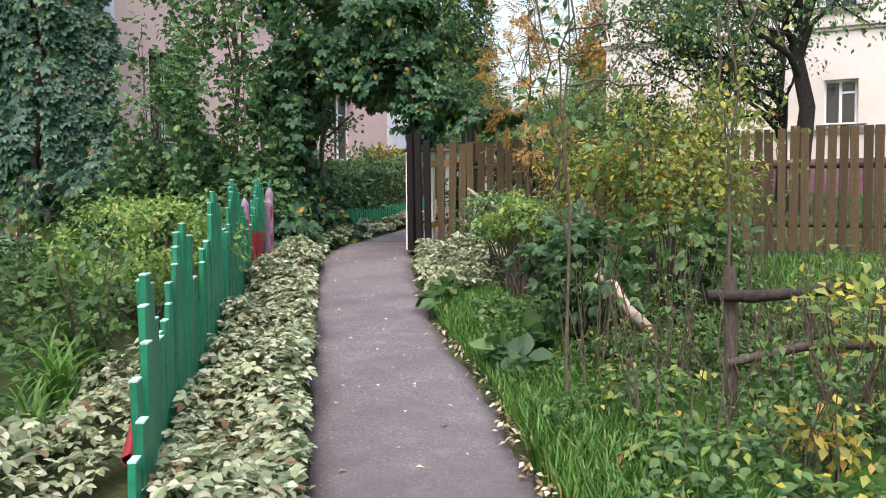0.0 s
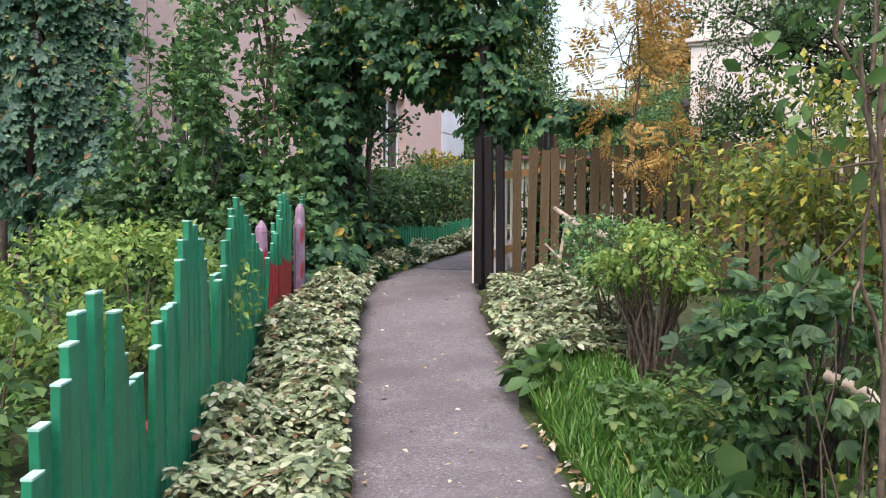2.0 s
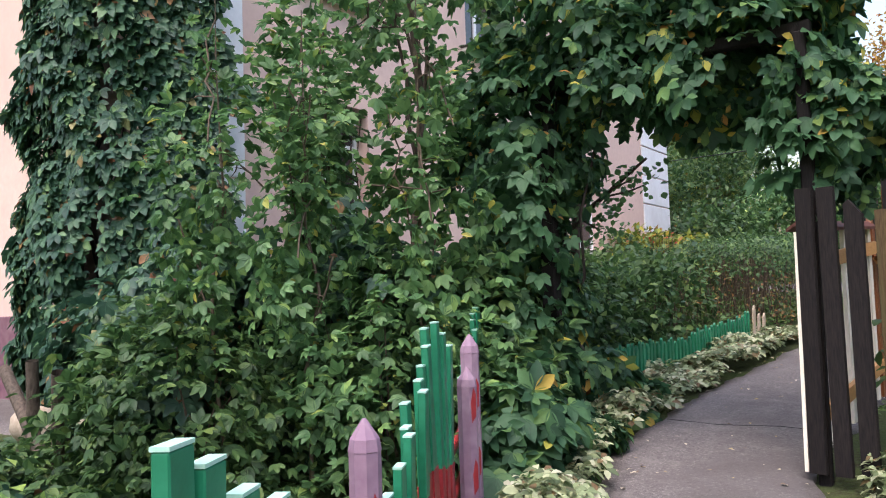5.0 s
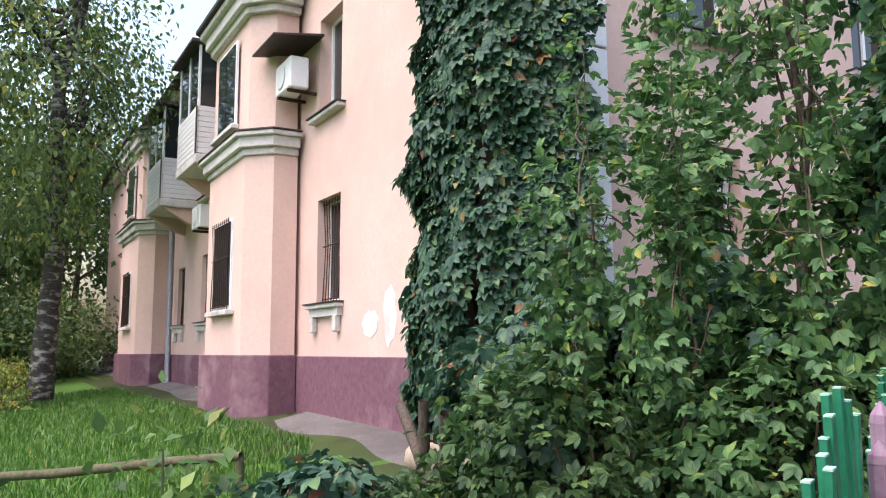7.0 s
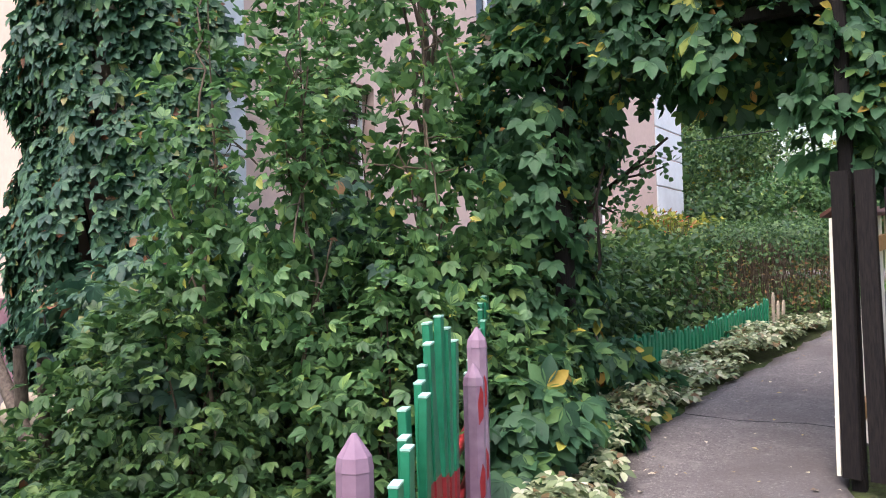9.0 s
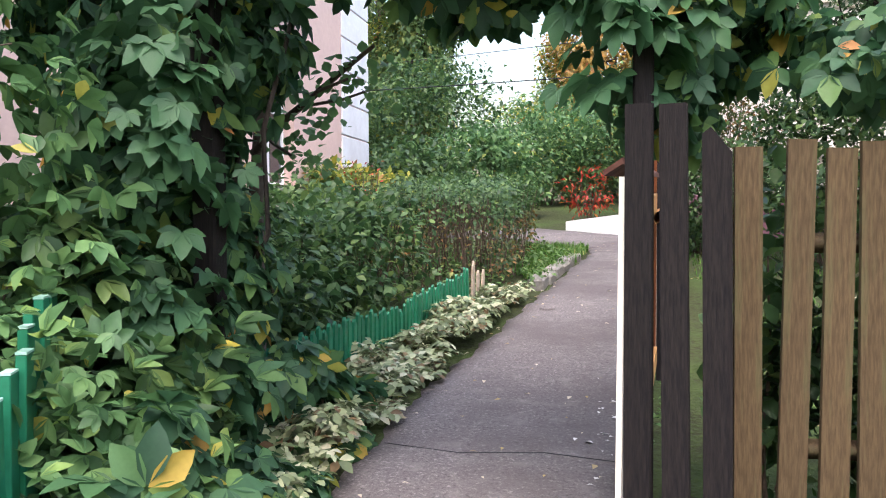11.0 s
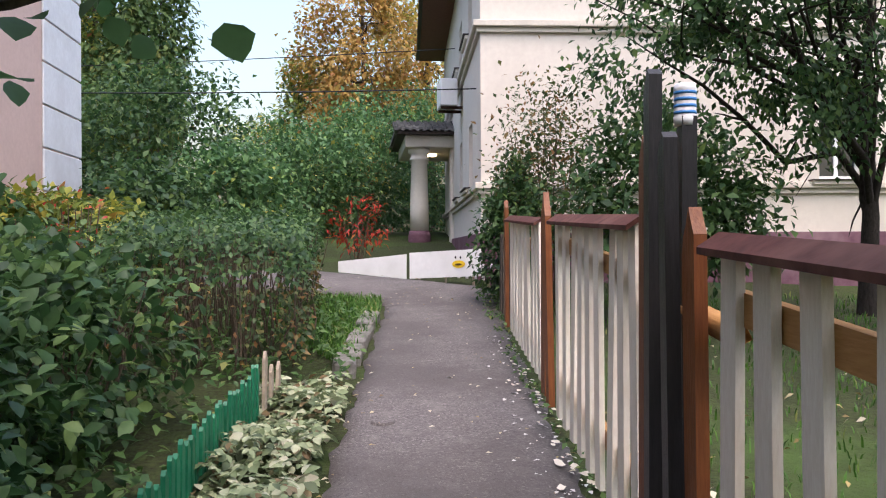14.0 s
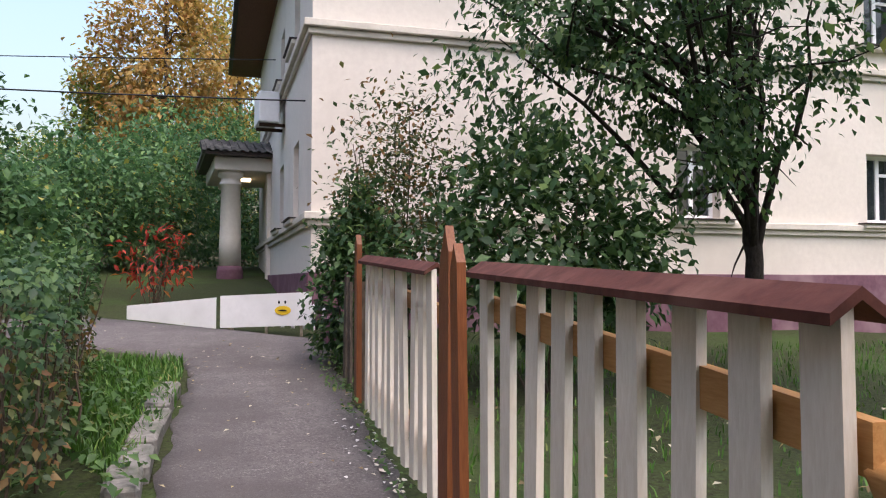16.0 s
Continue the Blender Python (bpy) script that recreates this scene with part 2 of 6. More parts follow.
L_GOUT = foliage("variegated_leaf", [(0.0, (0.112, 0.147, 0.073)), (0.35, (0.233, 0.295, 0.140)), (0.72, (0.45, 0.49, 0.29)), (0.88, (0.55, 0.55, 0.39)), (0.93, (0.225, 0.156, 0.069)), (1.0, (0.156, 0.095, 0.043))], 0.6, 0.3)
L_GRASS = foliage("grass_blade", [(0.0, (0.036, 0.10, 0.012)), (0.5, (0.072, 0.185, 0.02)), (0.93, (0.12, 0.25, 0.035)), (1.0, (0.30, 0.28, 0.09))], 0.5, 0.3)
L_WEED = foliage("weed_leaf", [(0.0, (0.046, 0.103, 0.025)), (0.5, (0.086, 0.173, 0.043)), (0.9, (0.144, 0.241, 0.063)), (1.0, (0.252, 0.264, 0.069))], 0.5)
L_FAR = foliage("distant_leaf", [(0.0, (0.042, 0.091, 0.028)), (0.5, (0.091, 0.161, 0.042)), (0.9, (0.154, 0.224, 0.059)), (1.0, (0.280, 0.280, 0.063))], 0.6)
L_BIRCH = foliage("birch_leaf", [(0.0, (0.062, 0.112, 0.031)), (0.6, (0.125, 0.200, 0.050)), (0.93, (0.200, 0.263, 0.069)), (1.0, (0.500, 0.425, 0.075))], 0.5)
L_LITTER = foliage("fallen_leaf", [(0.0, (0.62, 0.55, 0.42)), (0.35, (0.50, 0.44, 0.30)), (0.6, (0.36, 0.27, 0.10)), (1.0, (0.13, 0.08, 0.045))], 0.7, 0.1)


# ---- mesh helpers ----
def ground_z(x, y):
    """The ground: it rises along the walk and levels out beyond."""
    xc = np.clip(x, -40, 40)
    yc = np.clip(y, -12, 34)
    return -0.0126 * xc + 0.0845 * yc


def link(name, mesh, mat=None, parent=None, label=""):
    ob = new(name, mesh)
    if mat:
        mesh.materials.append(mat)
    if parent:
        ob.parent = parent
    if label:
        tagged(ob, label)
    return ob


def part(name, bm, mat, parent=None, label=""):
    me = bpy.data.meshes.new(name)
    bm.to_mesh(me)
    bm.free()
    return link(name, me, mat, parent, label)


def quick_mesh(name, verts, quads):
    """Mesh from arrays: verts (n, 3), quads (m, 4) or triangles (m, 3)."""
    me = bpy.data.meshes.new(name)
    k = quads.shape[1]
    me.vertices.add(len(verts))
    me.vertices.foreach_set("co", np.ascontiguousarray(verts, dtype=np.float32).ravel())
    me.loops.add(quads.size)
    me.loops.foreach_set("vertex_index", np.ascontiguousarray(quads, dtype=np.int32).ravel())
    me.polygons.add(len(quads))
    me.polygons.foreach_set("loop_start", np.arange(0, quads.size, k, dtype=np.int32))
    me.polygons.foreach_set("loop_total", np.full(len(quads), k, dtype=np.int32))
    me.update(calc_edges=True)
    return me


def box(bm, x0, y0, z0, x1, y1, z1, bevel=0.0):
    vs = [bm.verts.new((x, y, z)) for z in (z0, z1) for x, y in ((x0, y0), (x1, y0), (x1, y1), (x0, y1))]
    faces = [bm.faces.new([vs[i] for i in f]) for f in ((3, 2, 1, 0), (4, 5, 6, 7), (0, 1, 5, 4), (1, 2, 6, 5), (2, 3, 7, 6), (3, 0, 4, 7))]
    if bevel:
        es = {e for f in faces for e in f.edges}
        bmesh.ops.bevel(bm, geom=list(es), offset=bevel, segments=1, affect="EDGES")
    return bm


def boxed(*dims, bevel=0.0):
    return box(bmesh.new(), *dims, bevel=bevel)


def prism(outline, depth0, depth1, axes="xzy"):
    """An outline in two axes, given thickness along the third."""
    bm = bmesh.new()
    def put(u, v, w):
        p = dict(zip(axes, (u, v, w)))
        return bm.verts.new((p["x"], p["y"], p["z"]))
    a = [put(u, v, depth0) for u, v in outline]
    b = [put(u, v, depth1) for u, v in outline]
    bm.faces.new(a)
    bm.faces.new(list(reversed(b)))
    n = len(a)
    for i in range(n):
        bm.faces.new((a[i], b[i], b[(i + 1) % n], a[(i + 1) % n]))
    bmesh.ops.recalc_face_normals(bm, faces=bm.faces)
    return bm


def tube_arrays(pts, radii, sides=6):
    pts = [Vector(p) for p in pts]
    verts, quads = [], []
    up = Vector((0.31, 0.17, 0.93))
    for i, p in enumerate(pts):
        d = (pts[min(i + 1, len(pts) - 1)] - pts[max(i - 1, 0)]).normalized()
        u = d.cross(up if abs(d.dot(up)) < 0.95 else Vector((1, 0, 0))).normalized()
        v = d.cross(u)
        for k in range(sides):
            a = 2 * math.pi * k / sides
            verts.append(p + (u * math.cos(a) + v * math.sin(a)) * radii[i])
    for i in range(len(pts) - 1):
        for k in range(sides):
            k2 = (k + 1) % sides
            quads.append((i * sides + k, i * sides + k2, (i + 1) * sides + k2, (i + 1) * sides + k))
    return np.array([tuple(v) for v in verts]), np.array(quads)


def tubes(name, runs, sides=6):
    """One mesh of several tapering tubes: runs of (points, radii)."""
    vs, qs, n = [], [], 0
    for pts, radii in runs:
        v, q = tube_arrays(pts, radii, sides)
        vs.append(v)
        qs.append(q + n)
        n += len(v)
    me = quick_mesh(name, np.concatenate(vs), np.concatenate(qs))
    me.polygons.foreach_set("use_smooth", np.ones(len(me.polygons), dtype=bool))
    return me


# ---- leaves ----
PLAIN = [(0, 2, 4, 1), (0, 3, 4, 2)]
FULL = [(0, 1, 4, 3), (1, 2, 5, 4), (0, 6, 7, 1), (1, 7, 8, 2)]


def leaflet(ox, oy, angle, length, width, full, drop=-0.14, fold=0.07):
    c, s = math.cos(angle), math.sin(angle)
    if full:
        h = 0.5 * width
        pts = [(0, 0, 0), (0.5, 0, -0.02), (1, 0, drop), (0.25, -0.7 * h, fold * 0.8), (0.55, -h, fold), (0.82, -0.55 * h, fold * 0.2 + drop * 0.5), (0.25, 0.7 * h, fold * 0.8), (0.55, h, fold), (0.82, 0.55 * h, fold * 0.2 + drop * 0.5)]
    else:
        pts = [(0, 0, 0), (0.45, -0.5 * width, fold), (0.5, 0, 0), (0.45, 0.5 * width, fold), (1, 0, drop)]
    out = []
    for x, y, z in pts:
        x, y, z = x * length, y * length, z * length
        out.append((ox + x * c - y * s, oy + x * s + y * c, z))
    return out


def leaf_template(kind):
    specs = {
        "simple": [(0, 0, 0, 1, 0.58)],
        "broad": [(0, 0, 0, 1, 0.62)],
        "narrow": [(0, 0, 0, 1, 0.34)],
        "round": [(0, 0, 0, 1, 0.92)],
        "palm5": [(0.1, 0, 0, 0.95, 0.56), (0.08, 0.02, 0.8, 0.84, 0.56), (0.08, -0.02, -0.8, 0.84, 0.56), (0.05, 0.02, 1.6, 0.62, 0.56), (0.05, -0.02, -1.6, 0.62, 0.56)],
        "three": [(0.3, 0, 0, 0.7, 0.62), (0.26, 0.04, 1.1, 0.62, 0.6), (0.26, -0.04, -1.1, 0.62, 0.6)],
        "lobed": [(0.0, 0, 0, 1.0, 0.52), (0.0, 0.0, 0.72, 0.86, 0.5), (0.0, 0.0, -0.72, 0.86, 0.5)],
        "pinnate": [(0.16 * i, sgn * 0.02, sgn * 1.05, 0.36, 0.36) for i in range(1, 6) for sgn in (1, -1)] + [(0.9, 0, 0, 0.36, 0.36)],
    }[kind]
    full = kind in ("palm5", "three", "lobed", "broad", "round")
    v = np.array([p for s in specs for p in leaflet(*s, full)])
    q = np.concatenate([np.array(FULL if full else PLAIN) + (9 if full else 5) * i for i in range(len(specs))])
    return v, q


def leaves(name, pos, axis, normal, size, kind):
    """One mesh of many leaves: at pos, pointing along axis, facing normal."""
    tv, tq = leaf_template(kind)
    a = axis / np.linalg.norm(axis, axis=1, keepdims=True)
    b = np.cross(normal, a)
    b /= np.linalg.norm(b, axis=1, keepdims=True) + 1e-9
    c = np.cross(a, b)
    s = size[:, None, None]
    v = pos[:, None, :] + s * (tv[None, :, 0:1] * a[:, None, :] + tv[None, :, 1:2] * b[:, None, :] + tv[None, :, 2:3] * c[:, None, :])
    q = tq[None] + (np.arange(len(pos)) * len(tv))[:, None, None]
    return quick_mesh(name, v.reshape(-1, 3), q.reshape(-1, 4))


rng = np.random.default_rng(7)


def drooping(pos, centre, size, kind, name, spread=0.8, droop=0.5):
    """Leaves that face outward from centre and upward, tips hanging."""
    n = len(pos)
    out = pos - centre
    out /= np.linalg.norm(out, axis=1, keepdims=True) + 1e-6
    axis = out * 0.7 + rng.normal(0, spread, (n, 3))
    axis[:, 2] -= droop
    nrm = out * 0.6 + np.array([0, 0, 0.9]) + rng.normal(0, 0.35, (n, 3))
    return leaves(name, pos, axis, nrm, size * rng.uniform(0.6, 1.25, n), kind)


def clumped(centre, radii, n, clumps, tight=0.22, shell=0.45, floor=None):
    """Points gathered in clumps through an ellipsoid, with gaps between."""
    d = rng.normal(0, 1, (clumps, 3))
    d /= np.linalg.norm(d, axis=1, keepdims=True)
    r = shell + (1 - shell) * rng.uniform(0, 1, (clumps, 1)) ** 0.6
    cc = d * r * np.array(radii)
    w = rng.uniform(0.4, 1.6, clumps)
    pick = rng.choice(clumps, n, p=w / w.sum())
    p = cc[pick] + rng.normal(0, tight, (n, 3)) * np.array(radii)
    p = np.array(centre) + p
    if floor is not None:
        p = p[p[:, 2] > floor]
    return p


def thing(name, label, category, group="", kind="", at=None):
    ob = new(name)
    ob.empty_display_size = 0.1
    if at is not None:
        ob.location = at
    return tagged(ob, label, category, group, kind)


def crooked(p0, p1, steps, wobble):
    p0, p1 = Vector(p0), Vector(p1)
    L = (p1 - p0).length
    out = []
    for i in range(steps + 1):
        f = i / steps
        k = wobble * L * math.sin(math.pi * min(1, f * 1.2)) if 0 < i else 0
        out.append(p0.lerp(p1, f) + Vector(rng.normal(0, 1, 3)) * k)
    return out


def bush(name, label, x, y, radii, n, leaf, mat, size, clumps=60, stems=8, lift=None, category="bush", tight=0.2, shell=0.5, bark=None, group="", droop=0.5, stem_r=0.012):
    """A shrub: bare stems from the ground and a crown of clumped leaves."""
    g = float(ground_z(x, y))
    h = radii[2] if lift is None else lift
    c = np.array((x, y, g + h))
    root = thing(name, label, category, group)
    runs = []
    for i in range(stems):
        a = rng.uniform(0, 6.28)
        r0, r1 = rng.uniform(0, 0.3), rng.uniform(0.2, 0.85)
        foot = (x + math.cos(a) * r0 * radii[0], y + math.sin(a) * r0 * radii[1], g - 0.05)
        tip = (x + math.cos(a) * r1 * radii[0], y + math.sin(a) * r1 * radii[1], g + h + radii[2] * rng.uniform(0.2, 0.9) * math.sqrt(max(0.05, 1 - r1 * r1)))
        runs.append((crooked(foot, tip, 5, 0.03), [stem_r * (1 - 0.14 * k) for k in range(6)]))
    for run in runs:
        link("stem", tubes("stem", [run], 5), bark or TWIG, root)
    p = clumped(c, radii, n, clumps, tight, shell, g + 0.06)
    link("crown", drooping(p, c - np.array((0, 0, radii[2] * 0.5)), size, leaf, "crown", droop=droop), mat, root)
    return root


def box_hedge(label, x0, x1, y0, y1, h, n, size, mat, mat_low):
    """A clipped hedge: flat leafy top and sides, bare brown twigs inside."""
    root = thing("hedge", label, "hedge")
    for i in range(150):
        x, y = rng.uniform(x0, x1), rng.uniform(y0, y1)
        g = float(ground_z(x, y))
        tip = (x + rng.normal(0, 0.12), y + rng.normal(0, 0.12), g + h * rng.uniform(0.7, 0.97))
        link("stem", tubes("stem", [(crooked((x, y, g - 0.03), tip, 4, 0.03), [0.009, 0.008, 0.007, 0.005, 0.003])], 4), TWIG, root)
    p = np.stack([rng.uniform(x0, x1, n), rng.uniform(y0, y1, n), rng.uniform(0.12, 1, n)], 1)
    u, v = (p[:, 0] - x0) / (x1 - x0), (p[:, 1] - y0) / (y1 - y0)
    edge = np.minimum(np.minimum(u, 1 - u) * (x1 - x0), np.minimum(v, 1 - v) * (y1 - y0))
    keep = (p[:, 2] > 0.8) | (edge < 0.22)
    p = p[keep]
    wave = 0.05 * np.sin(p[:, 0] * 7) * np.sin(p[:, 1] * 5.3)
    low = p[:, 2] < 0.62
    p[:, 2] = ground_z(p[:, 0], p[:, 1]) + h * p[:, 2] + wave
    c = np.array(((x0 + x1) / 2, (y0 + y1) / 2, float(ground_z((x0 + x1) / 2, (y0 + y1) / 2)) + h * 0.3))
    link("crown", drooping(p[~low], c, size, "simple", "crown"), mat, root)
    some = p[low][: int(low.sum() * 0.45)]
    link("lower_leaves", drooping(some, c, size, "simple", "lower_leaves"), mat_low, root, "sparse browning lower leaves")


def tree(name, label, x, y, height, trunk_r, crown_c, radii, n, leaf, mat, size, bark, clumps=70, limbs=9, tight=0.13, shell=0.3, lean=(0, 0), group="", fork=0.35, droop=0.5, sides=8):
    """A tree: tapered trunk, limbs that reach the clumps, a crown with gaps."""
    g = float(ground_z(x, y))
    root = thing(name, label, "tree", group)
    top = Vector((x + lean[0], y + lean[1], g + height))
    spine = crooked((x, y, g - 0.1), top, 7, 0.012)
    link("trunk", tubes("trunk", [(spine, [trunk_r * (1.15 if k == 0 else 1) * (1 - 0.12 * k) for k in range(8)])], sides), bark, root)
    runs = []
    cc = Vector((x + crown_c[0], y + crown_c[1], g + crown_c[2]))
    for i in range(limbs):
        f = fork + (0.95 - fork) * i / max(1, limbs - 1)
        k = min(6, int(f * 7))
        p0 = spine[k].lerp(spine[k + 1], f * 7 - k)
        d = Vector(rng.normal(0, 1, 3)).normalized()
        p1 = cc + Vector((d.x * radii[0], d.y * radii[1], abs(d.z) * 0.8 * radii[2] * (1 if i % 3 else -0.5))) * 0.8
        r = trunk_r * (0.5 - 0.3 * f)
        pts = crooked(p0, p1, 6, 0.035)
        runs = [(pts, [max(0.006, r * (1 - 0.15 * q)) for q in range(7)])]
        for s in range(3):
            q = pts[2 + s]
            e = q + Vector(rng.normal(0, 1, 3)) * 0.3 * min(radii)
            runs.append((crooked(q, e, 3, 0.04), [max(0.005, r * 0.4), max(0.004, r * 0.3), r * 0.2, 0.003]))
        link("limb", tubes("limb", runs, 5), bark, root)
    p = clumped(cc, radii, n, clumps, tight, shell)
    link("crown", drooping(p, np.array(cc), size, leaf, "crown", droop=droop), mat, root)
    return root


# ---- ground, path ----
def spread(lo, hi, step, far):
    core = np.arange(lo, hi + 1e-6, step)
    out = step * 1.6 ** np.arange(1, 16)
    tail = np.cumsum(out)
    tail = tail[tail < far]
    return np.concatenate([lo - tail[::-1], core, hi + tail])


def make_ground():
    xs, ys = spread(-18, 6, 0.2, 400), spread(-4, 26, 0.2, 400)
    gx, gy = np.meshgrid(xs, ys)
    z = ground_z(gx, gy) + 0.02 * np.sin(gx * 1.9 + 0.7 * gy) * np.cos(gy * 1.3) - 0.03
    v = np.stack([gx, gy, z], -1).reshape(-1, 3)
    nx = len(xs)
    i, j = np.meshgrid(np.arange(nx - 1), np.arange(len(ys) - 1))
    a = (j * nx + i).ravel()
    me = quick_mesh("ground", v, np.stack([a, a + 1, a + nx + 1, a + nx], 1))
    ob = link("ground", me, SOIL)
    me.materials.append(LAWN)
    cx, cy = v[a, 0], v[a, 1]
    wave = 0.35 * np.sin(cx * 1.7 + cy) + 0.25 * np.sin(cx * 3.9 - 1.3 * cy) + rng.normal(0, 0.22, len(cx))
    lawn = ((cx < -7.2 + wave) & (cy < 8.2 + wave)) | ((cx > -0.6 + wave) & (cy < 9.8 + wave))
    me.polygons.foreach_set("material_index", lawn.astype(np.int32))
    tagged(ob, "dark soil and short green turf rising gently along the path", "ground", kind="structure")


make_ground()
LEFT = [(1.4, -3.0), (-0.15, 0.0), (-1.69, 3.01), (-2.69, 4.96), (-4.19, 7.82), (-4.95, 9.4), (-5.25, 10.3), (-5.27, 11.9), (-5.15, 13.0), (-5.0, 14.65), (-4.88, 16.05), (-4.68, 18.2), (-4.55, 19.4), (-4.6, 20.0), (-5.0, 20.55), (-7.5, 22.0)]
RIGHT = [(2.4, -3.0), (0.86, 0.0), (-0.72, 3.29), (-1.32, 4.55), (-2.2, 6.11), (-3.42, 8.73), (-4.06, 10.3), (-3.92, 12.2), (-3.8, 13.7), (-3.62, 15.7), (-3.42, 17.9), (-3.3, 19.0), (-3.15, 20.2), (-3.05, 20.9), (-3.1, 21.4), (-6.0, 23.6)]


def make_path():
    steps, cols = 220, 9
    f = np.linspace(0, 1, len(LEFT))
    u = np.linspace(0, 1, steps)
    L = np.stack([np.interp(u, f, [p[k] for p in LEFT]) for k in (0, 1)], 1)
    R = np.stack([np.interp(u, f, [p[k] for p in RIGHT]) for k in (0, 1)], 1)
    L[:, 0] += 0.025 * np.sin(u * 190) + 0.015 * np.sin(u * 531)
    R[:, 0] += 0.025 * np.sin(u * 170 + 2) + 0.015 * np.sin(u * 477)
    v = []
    for c in range(cols):
        w = c / (cols - 1)
        xy = L * (1 - w) + R * w
        z = ground_z(xy[:, 0], xy[:, 1]) + (0.012 - 0.02 * abs(2 * w - 1) ** 4) + 0.004 * np.sin(xy[:, 0] * 7) * np.sin(xy[:, 1] * 3.1)
        v.append(np.column_stack([xy, z]))
    low_l, low_r = v[0].copy(), v[-1].copy()
    low_l[:, 2] -= 0.12
    low_r[:, 2] -= 0.12
    v = np.concatenate([low_l] + v + [low_r])
    q = []
    for c in range(cols + 1):
        a = c * steps + np.arange(steps - 1)
        q.append(np.stack([a, a + steps, a + steps + 1, a + 1], 1))
    ob = link("path", quick_mesh("path", v, np.concatenate(q)), ASPHALT)
    tagged(ob, "narrow worn grey asphalt footpath with crumbled edges", "footpath", kind="structure")


make_path()


# ---- pink apartment building ----
def wall_strip(name, parent, u0, u1, z0, z1, holes, place, mat, thick=0.4):
    """A wall with openings that go through it. holes: (u0, u1, z0, z1); place(u, d, z) gives the world point, d metres into the wall."""
    bm = bmesh.new()
    us = sorted({u0, u1, *[h[k] for h in holes for k in (0, 1)]})
    zs = sorted({z0, z1, *[h[k] for h in holes for k in (2, 3)]})
    def solid(i, j):
        if not (0 <= i < len(us) - 1 and 0 <= j < len(zs) - 1):
            return False
        cu, cz = (us[i] + us[i + 1]) / 2, (zs[j] + zs[j + 1]) / 2
        return not any(h[0] < cu < h[1] and h[2] < cz < h[3] for h in holes)
    made = {}
    def vert(i, j, d):
        if (i, j, d) not in made:
            made[(i, j, d)] = bm.verts.new(place(us[i], d, zs[j]))
        return made[(i, j, d)]
    for i in range(len(us) - 1):
        for j in range(len(zs) - 1):
            if not solid(i, j):
                continue
            for d in (0.0, thick):
                bm.faces.new([vert(a, b, d) for a, b in ((i, j), (i + 1, j), (i + 1, j + 1), (i, j + 1))])
            for di, dj, e in ((-1, 0, ((i, j), (i, j + 1))), (1, 0, ((i + 1, j), (i + 1, j + 1))), (0, -1, ((i, j), (i + 1, j))), (0, 1, ((i, j + 1), (i + 1, j + 1)))):
                if not solid(i + di, j + dj):
                    (a, b), (c, d2) = e
                    bm.faces.new((vert(a, b, 0.0), vert(c, d2, 0.0), vert(c, d2, thick), vert(a, b, thick)))
    bmesh.ops.recalc_face_normals(bm, faces=bm.faces)
    return part(name, bm, mat, parent)


def slab(place, u0, u1, d0, d1, z0, z1, bevel=0.0):
    bm = bmesh.new()
    vs = [bm.verts.new(place(u, d, z)) for z in (z0, z1) for u, d in ((u0, d0), (u1, d0), (u1, d1), (u0, d1))]
    for f in ((3, 2, 1, 0), (4, 5, 6, 7), (0, 1, 5, 4), (1, 2, 6, 5), (2, 3, 7, 6), (3, 0, 4, 7)):
        bm.faces.new([vs[i] for i in f])
    bmesh.ops.recalc_face_normals(bm, faces=bm.faces)
    if bevel:
        bmesh.ops.bevel(bm, geom=list(bm.edges), offset=bevel, segments=1, affect="EDGES")
    return bm


